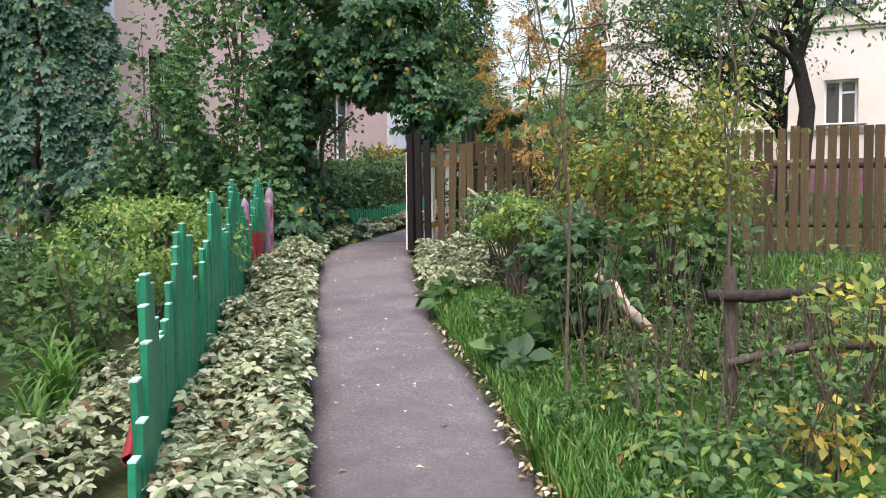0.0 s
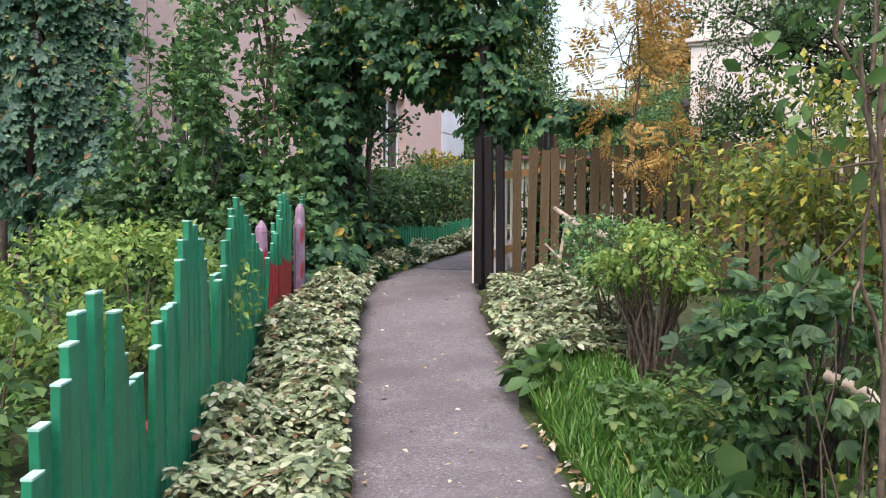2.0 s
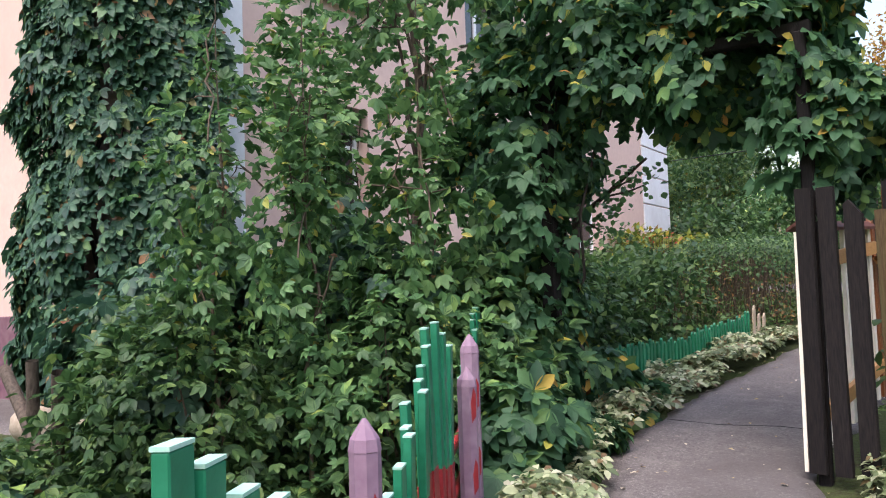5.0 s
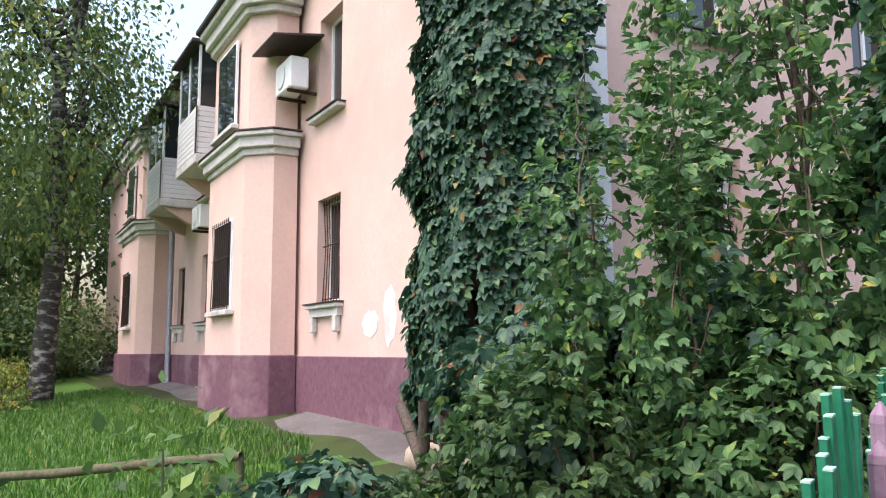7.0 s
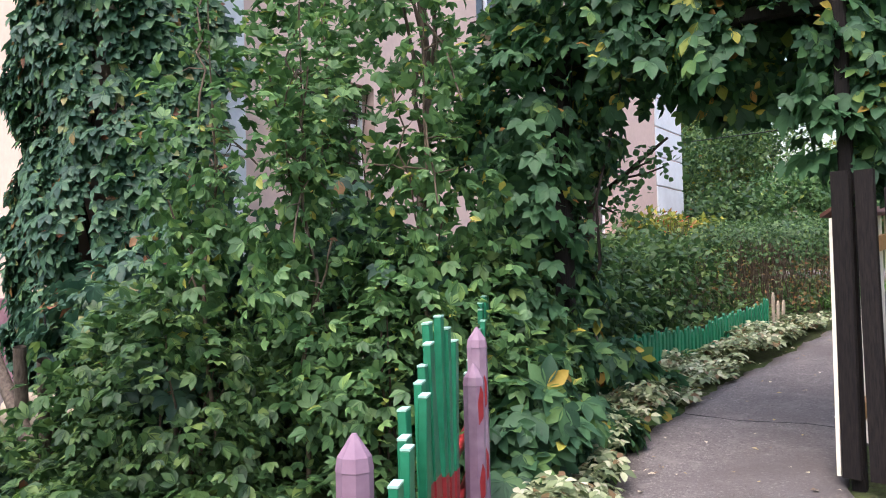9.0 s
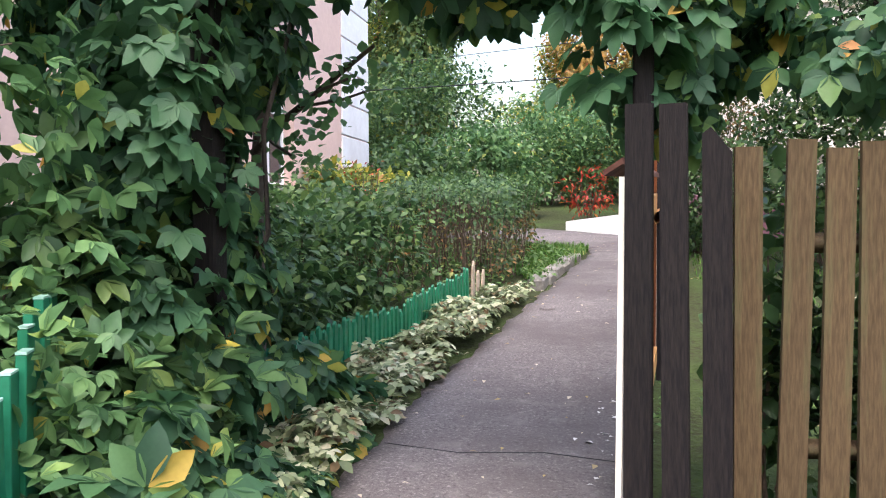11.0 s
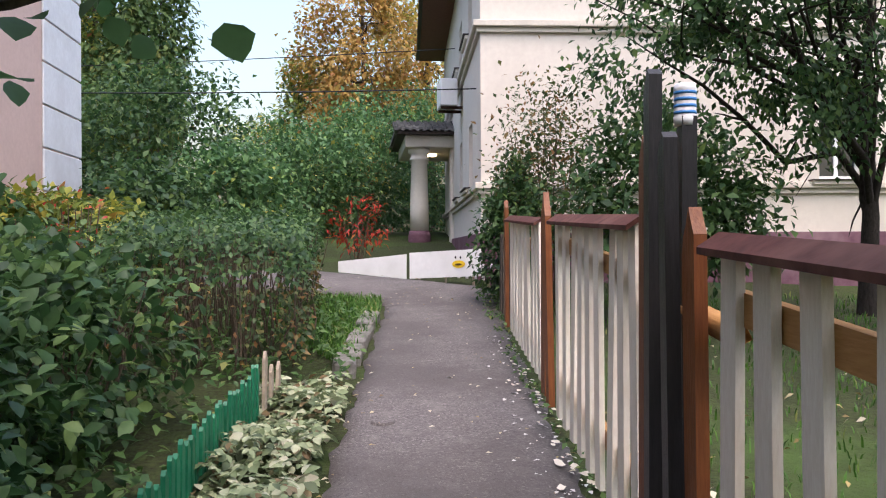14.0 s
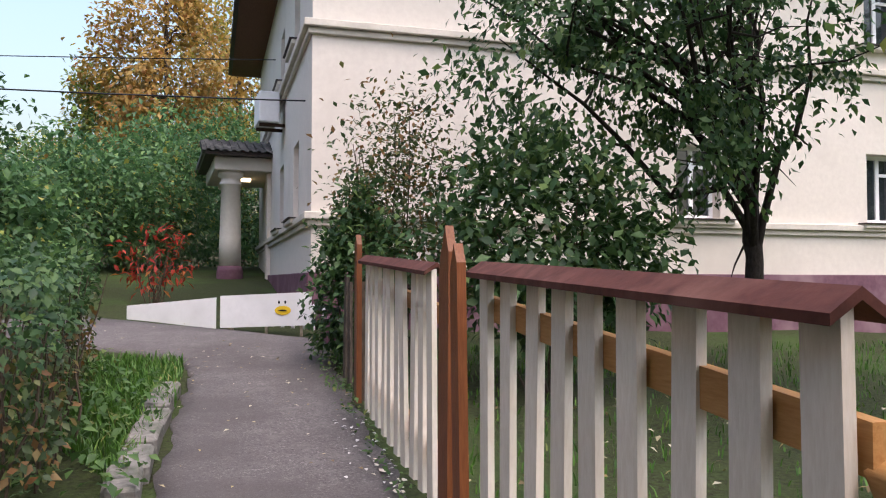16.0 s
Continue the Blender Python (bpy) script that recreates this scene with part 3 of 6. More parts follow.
def window(parent, place, u0, u1, z0, z1, bars=False, sill="bracket", mat_trim=None, frame_mat=None, cross=True):
    """A window in its opening: frame, panes, sill, and bars where it has them."""
    root = new("window")
    root.parent = parent
    fm = frame_mat or PVC
    tm = mat_trim or TRIM
    w, d0, d1 = 0.06, 0.2, 0.27
    bm = slab(place, u0, u1, d0, d1, z0, z0 + w)
    for a in ((u0, u1, z1 - w, z1), (u0, u0 + w, z0 + w, z1 - w), (u1 - w, u1, z0 + w, z1 - w)):
        b2 = slab(place, a[0], a[1], d0, d1, a[2], a[3])
        tmp = bpy.data.meshes.new("tmp")
        b2.to_mesh(tmp)
        b2.free()
        bm.from_mesh(tmp)
        bpy.data.meshes.remove(tmp)
    mid = u0 + (u1 - u0) * 0.5
    tr = z0 + (z1 - z0) * 0.7
    part("window_frame", bm, fm, root)
    if cross:
        part("mullion", slab(place, mid - 0.035, mid + 0.035, d0 + 0.002, d1 - 0.002, z0 + w, z1 - w), fm, root)
        part("transom", slab(place, mid + 0.035, u1 - w, d0 + 0.004, d1 - 0.004, tr, tr + 0.05), fm, root)
    part("pane", slab(place, u0 + w * 0.9, u1 - w * 0.9, d0 + 0.03, d0 + 0.04, z0 + w * 0.9, z1 - w * 0.9), GLASS, root)
    # no room is built: a black slab gives its darkness as colour
    part("interior", slab(place, u0, u1, 0.45, 0.5, z0, z1), BLACK, root, "black slab standing in for the room's shade behind the glass")
    if sill:
        part("window_sill", slab(place, u0 - 0.16, u1 + 0.16, -0.14, 0.2, z0 - 0.1, z0 - 0.03, 0.012), tm, root)
        part("sill_flashing", slab(place, u0 - 0.18, u1 + 0.18, -0.17, 0.19, z0 - 0.028, z0 - 0.012), TIN, root)
        if sill == "bracket":
            part("sill_apron", slab(place, u0 - 0.12, u1 + 0.12, -0.08, -0.002, z0 - 0.22, z0 - 0.103), tm, root)
            for u in (u0 - 0.06, u1 - 0.06):
                part("bracket", slab(place, u, u + 0.12, -0.1, -0.002, z0 - 0.46, z0 - 0.223, 0.015), tm, root)
    if bars:
        runs = []
        n = 8
        for i in range(n + 1):
            f = i / n
            ub = u0 + (u1 - u0) * f
            ut = u0 + (u1 - u0) * (0.12 + 0.76 * f)
            runs.append(([place(ub, 0.1, z0), place(ut, 0.1, z0 + (z1 - z0) * 0.55), place(u0 + (u1 - u0) * f, 0.1, z1)], [0.011] * 3))
        for z in (z0 + 0.06, z0 + (z1 - z0) * 0.55, z1 - 0.06):
            runs.append(([place(u0, 0.1, z), place(u1, 0.1, z)], [0.012] * 2))
        for run in runs:
            link("window_bar", tubes("window_bar", [run], 4), IRON, root, "rusty iron window bar")
    return root


pink_house = thing("apartment_building", "two-storey pink rendered apartment building with a maroon plinth", "building")
FY, FX, GZ, EAVE = 9.87, -9.68, 0.6, 8.8
face_south = lambda u, d, z: (u, FY + d, z)
face_east = lambda u, d, z: (FX - d, u, z)
south_low = [(-15.14, -14.2, 2.74, 4.37), (-22.9, -22.0, 2.7, 4.3), (-25.6, -24.8, 2.7, 4.2), (-33.5, -32.5, 2.7, 4.3), (-36.0, -35.0, 2.7, 4.3)]
south_high = [(a, b, z0 + 3.0, z1 + 3.0) for a, b, z0, z1 in south_low]
wall_strip("wall", pink_house, -40, FX, GZ, EAVE, south_low + south_high, face_south, PINK)
east_low = [(11.98, 13.2, 2.75, 4.4), (15.6, 16.8, 2.8, 4.5), (19.2, 20.42, 2.8, 4.55)]
east_high = [(a, b, z0 + 3.0, z1 + 2.9) for a, b, z0, z1 in east_low]
wall_strip("wall", pink_house, FY + 0.402, 24.4, GZ, EAVE, east_low + east_high, face_east, PINK)
part("wall", boxed(-40, 24.0, GZ, FX - 0.402, 24.4, EAVE), PINK, pink_house)
part("wall", boxed(-40.4, FY + 0.002, GZ, -40.002, 24.4, EAVE), PINK, pink_house)
part("plinth", slab(face_south, -40, FX + 0.06, -0.06, -0.002, GZ - 0.3, 1.92, 0.01), PLINTH, pink_house, "maroon painted plinth with faded patches")
part("plinth", slab(face_east, FY + 0.002, 24.46, -0.06, -0.002, GZ - 0.3, 1.95, 0.01), PLINTH, pink_house)
for a, b, z0, z1 in south_low:
    window(pink_house, face_south, a, b, z0, z1, bars=True)
for a, b, z0, z1 in south_high:
    window(pink_house, face_south, a, b, z0, z1, sill="plain")
for a, b, z0, z1 in east_low:
    window(pink_house, face_east, a, b, z0, z1, bars=(a < 14))
for a, b, z0, z1 in east_high:
    window(pink_house, face_east, a, b, z0, z1, sill="plain")
# white corner blocks, each course a block of its own
def quoins(u0, u1, place):
    z = 1.99
    while z < EAVE - 0.7:
        part("quoin", slab(place, u0, u1, -0.035, -0.002, z, z + 0.635, 0.012), WHITE_RENDER, pink_house)
        z += 0.66


quoins(FY + 0.0, 11.12, face_east)
quoins(22.75, 24.43, face_east)
part("cornice", slab(face_south, -40.2, FX + 0.35, -0.35, -0.002, EAVE, EAVE + 0.22, 0.03), TRIM, pink_house)
part("cornice", slab(face_east, FY, 24.75, -0.35, -0.002, EAVE + 0.002, EAVE + 0.222, 0.03), TRIM, pink_house)
roof = bmesh.new()
rv = [roof.verts.new(p) for p in ((-40.8, FY - 0.6, EAVE + 0.23), (FX + 0.6, FY - 0.6, EAVE + 0.23), (FX + 0.6, 25.0, EAVE + 0.23), (-40.8, 25.0, EAVE + 0.23), (-34, 17.3, EAVE + 3.4), (-16, 17.3, EAVE + 3.4))]
for f in ((0, 1, 5, 4), (1, 2, 5), (2, 3, 4, 5), (3, 0, 4), (3, 2, 1, 0)):
    roof.faces.new([rv[i] for i in f])
part("roof", roof, TIN, pink_house, "dark hipped metal roof")


def poly_slab(outline, z0, z1, bevel=0.0):
    bm = bmesh.new()
    a = [bm.verts.new((x, y, z0)) for x, y in outline]
    b = [bm.verts.new((x, y, z1)) for x, y in outline]
    bm.faces.new(list(reversed(a)))
    bm.faces.new(b)
    for i in range(len(a)):
        j = (i + 1) % len(a)
        bm.faces.new((a[i], a[j], b[j], b[i]))
    bmesh.ops.recalc_face_normals(bm, faces=bm.faces)
    if bevel:
        bmesh.ops.bevel(bm, geom=list(bm.edges), offset=bevel, segments=1, affect="EDGES")
    return bm


def paint_patch(cx, cz, rx, rz, seed):
    """An unpainted repair patch with a ragged outline on the south wall."""
    bm = bmesh.new()
    r = random.Random(seed)
    ring = [(cx + rx * math.cos(k * 0.35) * r.uniform(0.8, 1.1), cz + rz * math.sin(k * 0.35) * r.uniform(0.8, 1.1)) for k in range(18)]
    a = [bm.verts.new((x, FY - 0.001, z)) for x, z in ring]
    b = [bm.verts.new((x, FY - 0.006, z)) for x, z in ring]
    bm.faces.new(b)
    for k in range(18):
        bm.faces.new((a[k], a[(k + 1) % 18], b[(k + 1) % 18], b[k]))
    bmesh.ops.recalc_face_normals(bm, faces=bm.faces)
    part("repair_patch", bm, PATCH, pink_house, "white filler patch on the pink wall")


paint_patch(-13.1, 2.36, 0.27, 0.2, 1)
paint_patch(-12.5, 2.45, 0.19, 0.42, 2)
paint_patch(-11.75, 2.6, 0.22, 0.55, 3)
for vx in (-21.0, -23.0, -33.0):
    for k in range(5):
        part("vent_slat", slab(face_south, vx, vx + 0.55, -0.085, -0.062, 1.05 + 0.1 * k, 1.12 + 0.1 * k, 0.006), PLINTH, pink_house, "slatted cellar vent")
apron = bmesh.new()
for i in range(24):
    xa, xb = -9.3 - 1.2 * i, -9.3 - 1.2 * (i + 1)
    ya = FY - 0.8 if not (-19.8 < xa < -15.2 or -31 < xa < -25.8) else FY - 1.6
    za, zb = float(ground_z(xa, ya)) - 0.045, float(ground_z(xb, ya)) - 0.045
    vs = [apron.verts.new(p) for p in ((xa, ya, za), (xa, FY - 0.06, za + 0.15), (xb, FY - 0.06, zb + 0.15), (xb, ya, zb))]
    apron.faces.new(vs)
bmesh.ops.recalc_face_normals(apron, faces=apron.faces)
tagged(part("pavement", apron, ASPHALT), "cracked asphalt apron along the building's foot", "pavement", kind="structure")


def bay(x_right, x_left, window_bars=True):
    """A canted bay: body in two storeys, plinth, and moulded bands."""
    r, ch = 0.48, 0.38
    def plan(g):
        k = g * 0.45
        return [(x_right + g, FY - 0.07), (x_right + g, FY - r - k), (x_right - ch + k, FY - r - ch - g), (x_left + ch - k, FY - r - ch - g), (x_left - g, FY - r - k), (x_left - g, FY - 0.07)]
    part("bay_wall", poly_slab(plan(0.0), 1.94, 5.26), PINK, pink_house)
    part("bay_wall", poly_slab(plan(-0.05), 5.68, 7.75), PINK, pink_house)
    part("bay_plinth", poly_slab(plan(0.1), GZ - 0.3, 1.938, 0.015), PLINTH, pink_house, "maroon bay plinth, darker on the shaded side")
    for z0, z1, g in ((5.262, 5.38, 0.05), (5.382, 5.56, 0.13), (5.562, 5.64, 0.2), (7.752, 7.88, 0.06), (7.882, 8.1, 0.16), (8.102, 8.22, 0.26)):
        part("cornice_band", poly_slab(plan(g), z0, z1, 0.012), TRIM, pink_house, "grey-white moulded band")
    part("band_flashing", poly_slab(plan(0.22), 5.642, 5.668), TIN, pink_house)
    part("bay_roof", poly_slab(plan(0.34), 8.222, 8.29), TIN, pink_house)
    front = lambda u, d, z: (u, FY - r - ch + d, z)
    mid = (x_right + x_left) / 2
    for z0, z1, bars in ((2.72, 4.3, True), (5.95, 7.5, False)):
        off = -0.25
        root = new("window")
        root.parent = pink_house
        part("window_frame", slab(front, mid - 0.6, mid + 0.6, off + 0.22, off + 0.26, z0, z1), PVC, root)
        for k in (0, 1):
            part("pane", slab(front, mid - 0.54 + k * 0.56, mid - 0.02 + k * 0.56, off + 0.2, off + 0.218, z0 + 0.06, z1 - 0.06), GLASS, root)
        part("window_sill", slab(front, mid - 0.75, mid + 0.75, -0.14, -0.002, z0 - 0.1, z0 - 0.02, 0.01), TRIM, root)
        if bars:
            runs = [([front(mid - 0.55 + 0.14 * i, -0.08, z0), front(mid - 0.45 + 0.115 * i, -0.08, z0 + 0.9), front(mid - 0.55 + 0.14 * i, -0.08, z1)], [0.01] * 3) for i in range(9)]
            runs += [([front(mid - 0.58, -0.08, z), front(mid + 0.58, -0.08, z)], [0.011] * 2) for z in (z0 + 0.05, z0 + 0.9, z1 - 0.05)]
            for run in runs:
                link("window_bar", tubes("window_bar", [run], 4), IRON, root, "rusty iron window bar")


bay(-15.94, -19.1)
bay(-26.5, -30.4)


def balcony(x0, x1, z, glazed):
    root = new("balcony")
    root.parent = pink_house
    y0, y1 = FY - 1.0, FY - 0.004
    part("balcony_slab", boxed(x0, y0, z - 0.2, x1, y1, z, bevel=0.02), TRIM, root)
    part("corbel", prism([(y0 + 0.1, z - 0.202), (y1, z - 0.202), (y1, z - 0.65), (y1 - 0.3, z - 0.55)], x0 + 0.1, x0 + 0.3, "yzx"), PINK, root)
    part("corbel", prism([(y0 + 0.1, z - 0.202), (y1, z - 0.202), (y1, z - 0.65), (y1 - 0.3, z - 0.55)], x1 - 0.3, x1 - 0.1, "yzx"), PINK, root)
    for i in range(9):
        za = z + 0.02 + 0.11 * i
        part("siding_board", boxed(x0 + 0.02, y0 + 0.02, za, x1 - 0.02, y0 + 0.05, za + 0.105, bevel=0.008), SIDING, root)
        part("siding_board", boxed(x1 - 0.05, y0 + 0.052, za, x1 - 0.02, y1, za + 0.105, bevel=0.008), SIDING, root)
    part("corner_post", boxed(x1 - 0.07, y0, z, x1 + 0.0, y0 + 0.018, z + 1.0), TIN, root)
    if glazed:
        for x in (x0 + 0.03, (x0 + x1) / 2, x1 - 0.08):
            part("glazing_post", boxed(x, y0 + 0.03, z + 1.02, x + 0.05, y0 + 0.08, z + 2.3), PVC, root)
        part("glazing", boxed(x0 + 0.05, y0 + 0.05, z + 1.02, x1 - 0.05, y0 + 0.06, z + 2.3), GLASS, root)
        part("glazing", boxed(x1 - 0.07, y0 + 0.1, z + 1.02, x1 - 0.06, y1, z + 2.3), GLASS, root)
        part("balcony_roof", boxed(x0 - 0.1, y0 - 0.15, z + 2.32, x1 + 0.1, y1, z + 2.38), TIN, root)


balcony(-21.4, -19.5, 6.0, True)
balcony(-25.2, -23.2, 5.7, True)

# ---- cream house ----
cream_house = thing("house", "two-storey cream rendered house with moulded string courses", "building")
CR = Matrix.Translation((-3.0, 22.25, 0)) @ Matrix.Rotation(radians(-3.5), 4, "Z")
front_c = lambda u, d, z: tuple(CR @ Vector((u, d, z)))
side_c = lambda u, d, z: tuple(CR @ Vector((d, u, z)))
fw = [(5.35, 6.1, 3.45, 4.55), (8.8, 9.6, 3.45, 4.55), (5.3, 6.1, 6.3, 7.4), (8.8, 9.6, 6.3, 7.4)]
wall_strip("wall", cream_house, 0, 14, 0.8, 8.2, fw, front_c, CREAM)
sw = [(1.6, 2.4, 3.45, 4.6), (4.2, 5.0, 3.45, 4.6), (1.6, 2.4, 6.1, 7.1), (4.2, 5.0, 6.1, 7.1)]
wall_strip("wall", cream_house, 0.402, 12, 0.8, 8.2, sw, side_c, CREAM)
part("wall", slab(front_c, 0, 14, 11.6, 12.0, 0.8, 8.2), CREAM, cream_house)
part("wall", slab(front_c, 13.6, 14, 0.402, 11.598, 0.8, 8.2), CREAM, cream_house)
for a, b, z0, z1 in fw:
    window(cream_house, front_c, a, b, z0, z1, sill="plain", mat_trim=CREAM_TRIM)
for a, b, z0, z1 in sw:
    window(cream_house, side_c, a, b, z0, z1, sill="plain", mat_trim=CREAM_TRIM)
part("plinth", slab(front_c, -0.05, 14.05, -0.05, -0.002, 0.8, 2.62, 0.01), PLINTH, cream_house, "maroon painted plinth")
part("plinth", slab(side_c, 0.0, 12, -0.05, -0.002, 0.8, 2.62, 0.01), PLINTH, cream_house)
for z0, z1, o in ((3.22, 3.3, 0.05), (3.302, 3.4, 0.1), (5.72, 5.8, 0.06), (5.802, 5.9, 0.12)):
    part("string_course", slab(front_c, -o, 14, -o, -0.002, z0, z1, 0.01), CREAM_TRIM, cream_house)
    part("string_course", slab(side_c, 0.0, 12, -o, -0.002, z0, z1, 0.01), CREAM_TRIM, cream_house)
part("soffit", slab(side_c, -0.5, 12.6, -0.75, 0.3, 8.2, 8.26), SOFFIT, cream_house, "red-brown boarded eaves soffit")
part("soffit", slab(front_c, -0.75, 14.6, -0.7, -0.502, 8.2, 8.258), SOFFIT, cream_house)
rb = bmesh.new()
pv = [rb.verts.new(front_c(*p)) for p in ((-0.85, -0.8, 8.262), (14.8, -0.8, 8.262), (14.8, 12.8, 8.262), (-0.85, 12.8, 8.262), (5.5, 6, 11.0), (8.5, 6, 11.0))]
for f in ((0, 1, 5, 4), (1, 2, 5), (2, 3, 4, 5), (3, 0, 4), (3, 2, 1, 0)):
    rb.faces.new([pv[i] for i in f])
part("roof", rb, TIN, cream_house, "dark metal roof")


def lathe(profile, cx, cy, sides=20):
    bm = bmesh.new()
    rings = [[bm.verts.new((cx + r * math.cos(2 * math.pi * k / sides), cy + r * math.sin(2 * math.pi * k / sides), z)) for k in range(sides)] for r, z in profile]
    for a, b in zip(rings, rings[1:]):
        for k in range(sides):
            bm.faces.new((a[k], a[(k + 1) % sides], b[(k + 1) % sides], b[k]))
    bm.faces.new(list(reversed(rings[0])))
    bm.faces.new(rings[-1])
    for f in bm.faces:
        f.smooth = len(f.verts) == 4
    return bm


def glow_nodes(nt, bsdf):
    bsdf.inputs["Emission Color"].default_value = (1, 0.75, 0.4, 1)
    bsdf.inputs["Emission Strength"].default_value = 3.0


LAMP_GLOW = material("lamp_glow", glow_nodes)


def make_porch():
    root = thing("porch", "small entrance porch with round cream columns and slate roof", "porch")
    for cx, cy in ((-3.38, 29.9), (-3.2, 32.4)):
        g = 2.2
        col = part("column", lathe([(0.235, g + 0.62), (0.23, g + 1.2), (0.2, g + 2.35), (0.24, g + 2.37), (0.24, g + 2.42), (0.21, g + 2.44), (0.21, g + 2.52), (0.27, g + 2.55), (0.27, g + 2.66)], cx, cy), CREAM, root)
        part("column_base", lathe([(0.28, g - 0.2), (0.28, g + 0.5), (0.25, g + 0.618)], cx, cy), PLINTH, col, "maroon column base")
    part("pilaster", boxed(-2.62, 29.75, 1.9, -2.4, 30.05, 4.86, bevel=0.01), CREAM, root)
    part("entablature", boxed(-3.75, 29.55, 4.862, -2.3, 32.8, 5.15, bevel=0.02), CREAM, root)
    part("porch_soffit", boxed(-3.95, 29.3, 5.152, -2.3, 33.0, 5.21), TIN, root)
    bm = bmesh.new()
    n = 20
    for row in range(4):
        for k in range(n):
            xa, xb = -4.02 + k * 1.72 / n, -4.02 + (k + 1) * 1.72 / n
            z = 5.22 + row * 0.1
            y = 29.22 + row * 0.3
            zz = 0.03 * (k % 2)
            box(bm, xa, y, z + zz, xb, y + 0.36, z + zz + 0.05)
    box(bm, -4.0, 29.5, 5.212, -2.35, 33.0, 5.3)
    part("porch_roof", bm, SLATE, root, "weathered wavy grey slate sheets")
    lamp = part("porch_lamp", boxed(-3.1, 30.9, 4.8, -2.85, 31.1, 4.858, bevel=0.01), LAMP_GLOW, root, "small lit ceiling lamp")
    return lamp


make_porch()


# ---- fences ----
def fence_x(y):
    return float(np.interp(y, [2.2, 2.6, 3.05, 3.42, 10.42], [-1.87, -2.135, -2.475, -2.71, -6.21]))


def green_fence():
    """Green pickets stepped into peaks between mauve posts."""
    root = thing("picket_fence", "bright green picket fence with pickets stepped into peaks", "fence")
    nodes = [(2.15, 0.42), (2.6, 1.0), (2.82, 0.9), (3.05, 0.59), (3.28, 0.57), (3.42, 0.65), (3.62, 0.88), (3.87, 1.06), (4.08, 0.87), (4.25, 0.63), (4.37, 0.73), (4.5, 0.84), (4.69, 0.87), (4.72, 1.01), (4.93, 1.19), (5.13, 1.0), (5.25, 0.84), (5.58, 0.84), (5.66, 0.97), (6.02, 1.2), (6.2, 1.06), (6.4, 0.96), (6.6, 0.81), (6.9, 0.7)]
    segs = [(2.17, 6.95, nodes), (7.2, 8.36, [(7.2, 0.7), (7.4, 0.83), (7.78, 0.96), (8.04, 1.12), (8.2, 0.98), (8.4, 0.85)]), (8.74, 10.1, [(8.7, 0.72), (9.46, 1.04), (10.1, 0.7)])]
    for y0, y1, nd in segs:
        y = y0
        while y < y1:
            x = fence_x(y)
            h = float(np.interp(y, [n[0] for n in nd], [n[1] for n in nd])) + float(rng.normal(0, 0.008))
            g = float(ground_z(x, y))
            p = part("picket", boxed(-0.037, -0.014, 0.0, 0.037, 0.014, h, bevel=0.003), GREEN_PAINT, root)
            p.matrix_basis = pose(x, y, g + 0.02, rng.normal(0, 0.8), rng.normal(0, 0.8), 116.6)
            part("cut_end", boxed(-0.0375, -0.0145, h + 0.0005, 0.0375, 0.0145, h + 0.007), GREEN_TOP, p, "pale painted cut end")
            if 7.15 < y < 8.4:
                dip = 0.6 - 0.1 * (y - 7.2) + 0.03 * math.sin(y * 9)
                part("red_dip", boxed(-0.0385, -0.0155, 0.03, 0.0385, 0.0155, dip), RED_PAINT, p, "red painted lower end")
            y += 0.0855
    for h in (0.18, 0.42):
        pts = []
        for i in range(11):
            y = 2.3 + 0.78 * i
            p = Vector((fence_x(y) - 0.045, y - 0.02, 0))
            p.z = float(ground_z(p.x, p.y)) + h
            pts.append(p)
        link("rail", tubes("rail", [(pts, [0.024] * 11)], 4), RED_PAINT, root, "red painted rail behind the pickets")


def mauve_post(x, y, h, r=0.046):
    """An octagonal post with a pointed cap and red brush strokes."""
    g = float(ground_z(x, y))
    root = thing("fence_post", "octagonal mauve fence post with a pointed cap", "post", "mauve fence posts")
    part("shaft", lathe([(r, g - 0.1), (r, g + h - 0.09)], x, y, 8), MAUVE, root)
    part("cap", lathe([(r * 1.04, g + h - 0.089), (r * 0.92, g + h - 0.055), (0.006, g + h)], x, y, 8), MAUVE, root, "paler pointed post cap")
    for f in part_faces(root):
        f.use_smooth = False
    for k, z in enumerate((0.3, 0.62)):
        part("paint_stripe", prism([(-0.012, z), (0.01, z + 0.03), (0.012, z + 0.13), (0.0, z + 0.16), (-0.016, z + 0.09)], 0, 0.003), RED_PAINT, root, "red brush stroke").matrix_basis = pose(x + 0.043, y - 0.012, g, 0, 0, 68)


def part_faces(root):
    return [f for c in root.children for f in c.data.polygons]


green_fence()
mauve_post(-4.58, 7.06, 0.98)
mauve_post(-5.13, 8.42, 0.87)
mauve_post(-5.24, 8.62, 0.99)


def plank(parent, x, y, w, t, h, mat, turn=0.0, tip="flat", name="plank", lean=0.0, z0=0.04):
    g = float(ground_z(x, y))
    hw = w / 2
    tops = {"flat": [(hw, h), (-hw, h)], "point": [(hw, h - w), (0, h), (-hw, h - w)], "slant": [(hw, h - w * 0.9), (-hw * 0.4, h), (-hw, h - 0.02)],
            "swan": [(hw, h - w * 1.5), (hw * 0.75, h - w * 0.9), (hw * 0.3, h - w * 0.55), (-hw * 0.2, h), (-hw * 0.55, h - w * 0.4), (-hw, h - w * 0.8)]}[tip]
    ob = part(name, prism([(-hw, z0), (hw, z0)] + tops, -t / 2, t / 2), mat, parent)
    ob.matrix_basis = pose(x, y, g, rng.normal(0, 0.5), lean + rng.normal(0, 0.5), turn)
    return ob


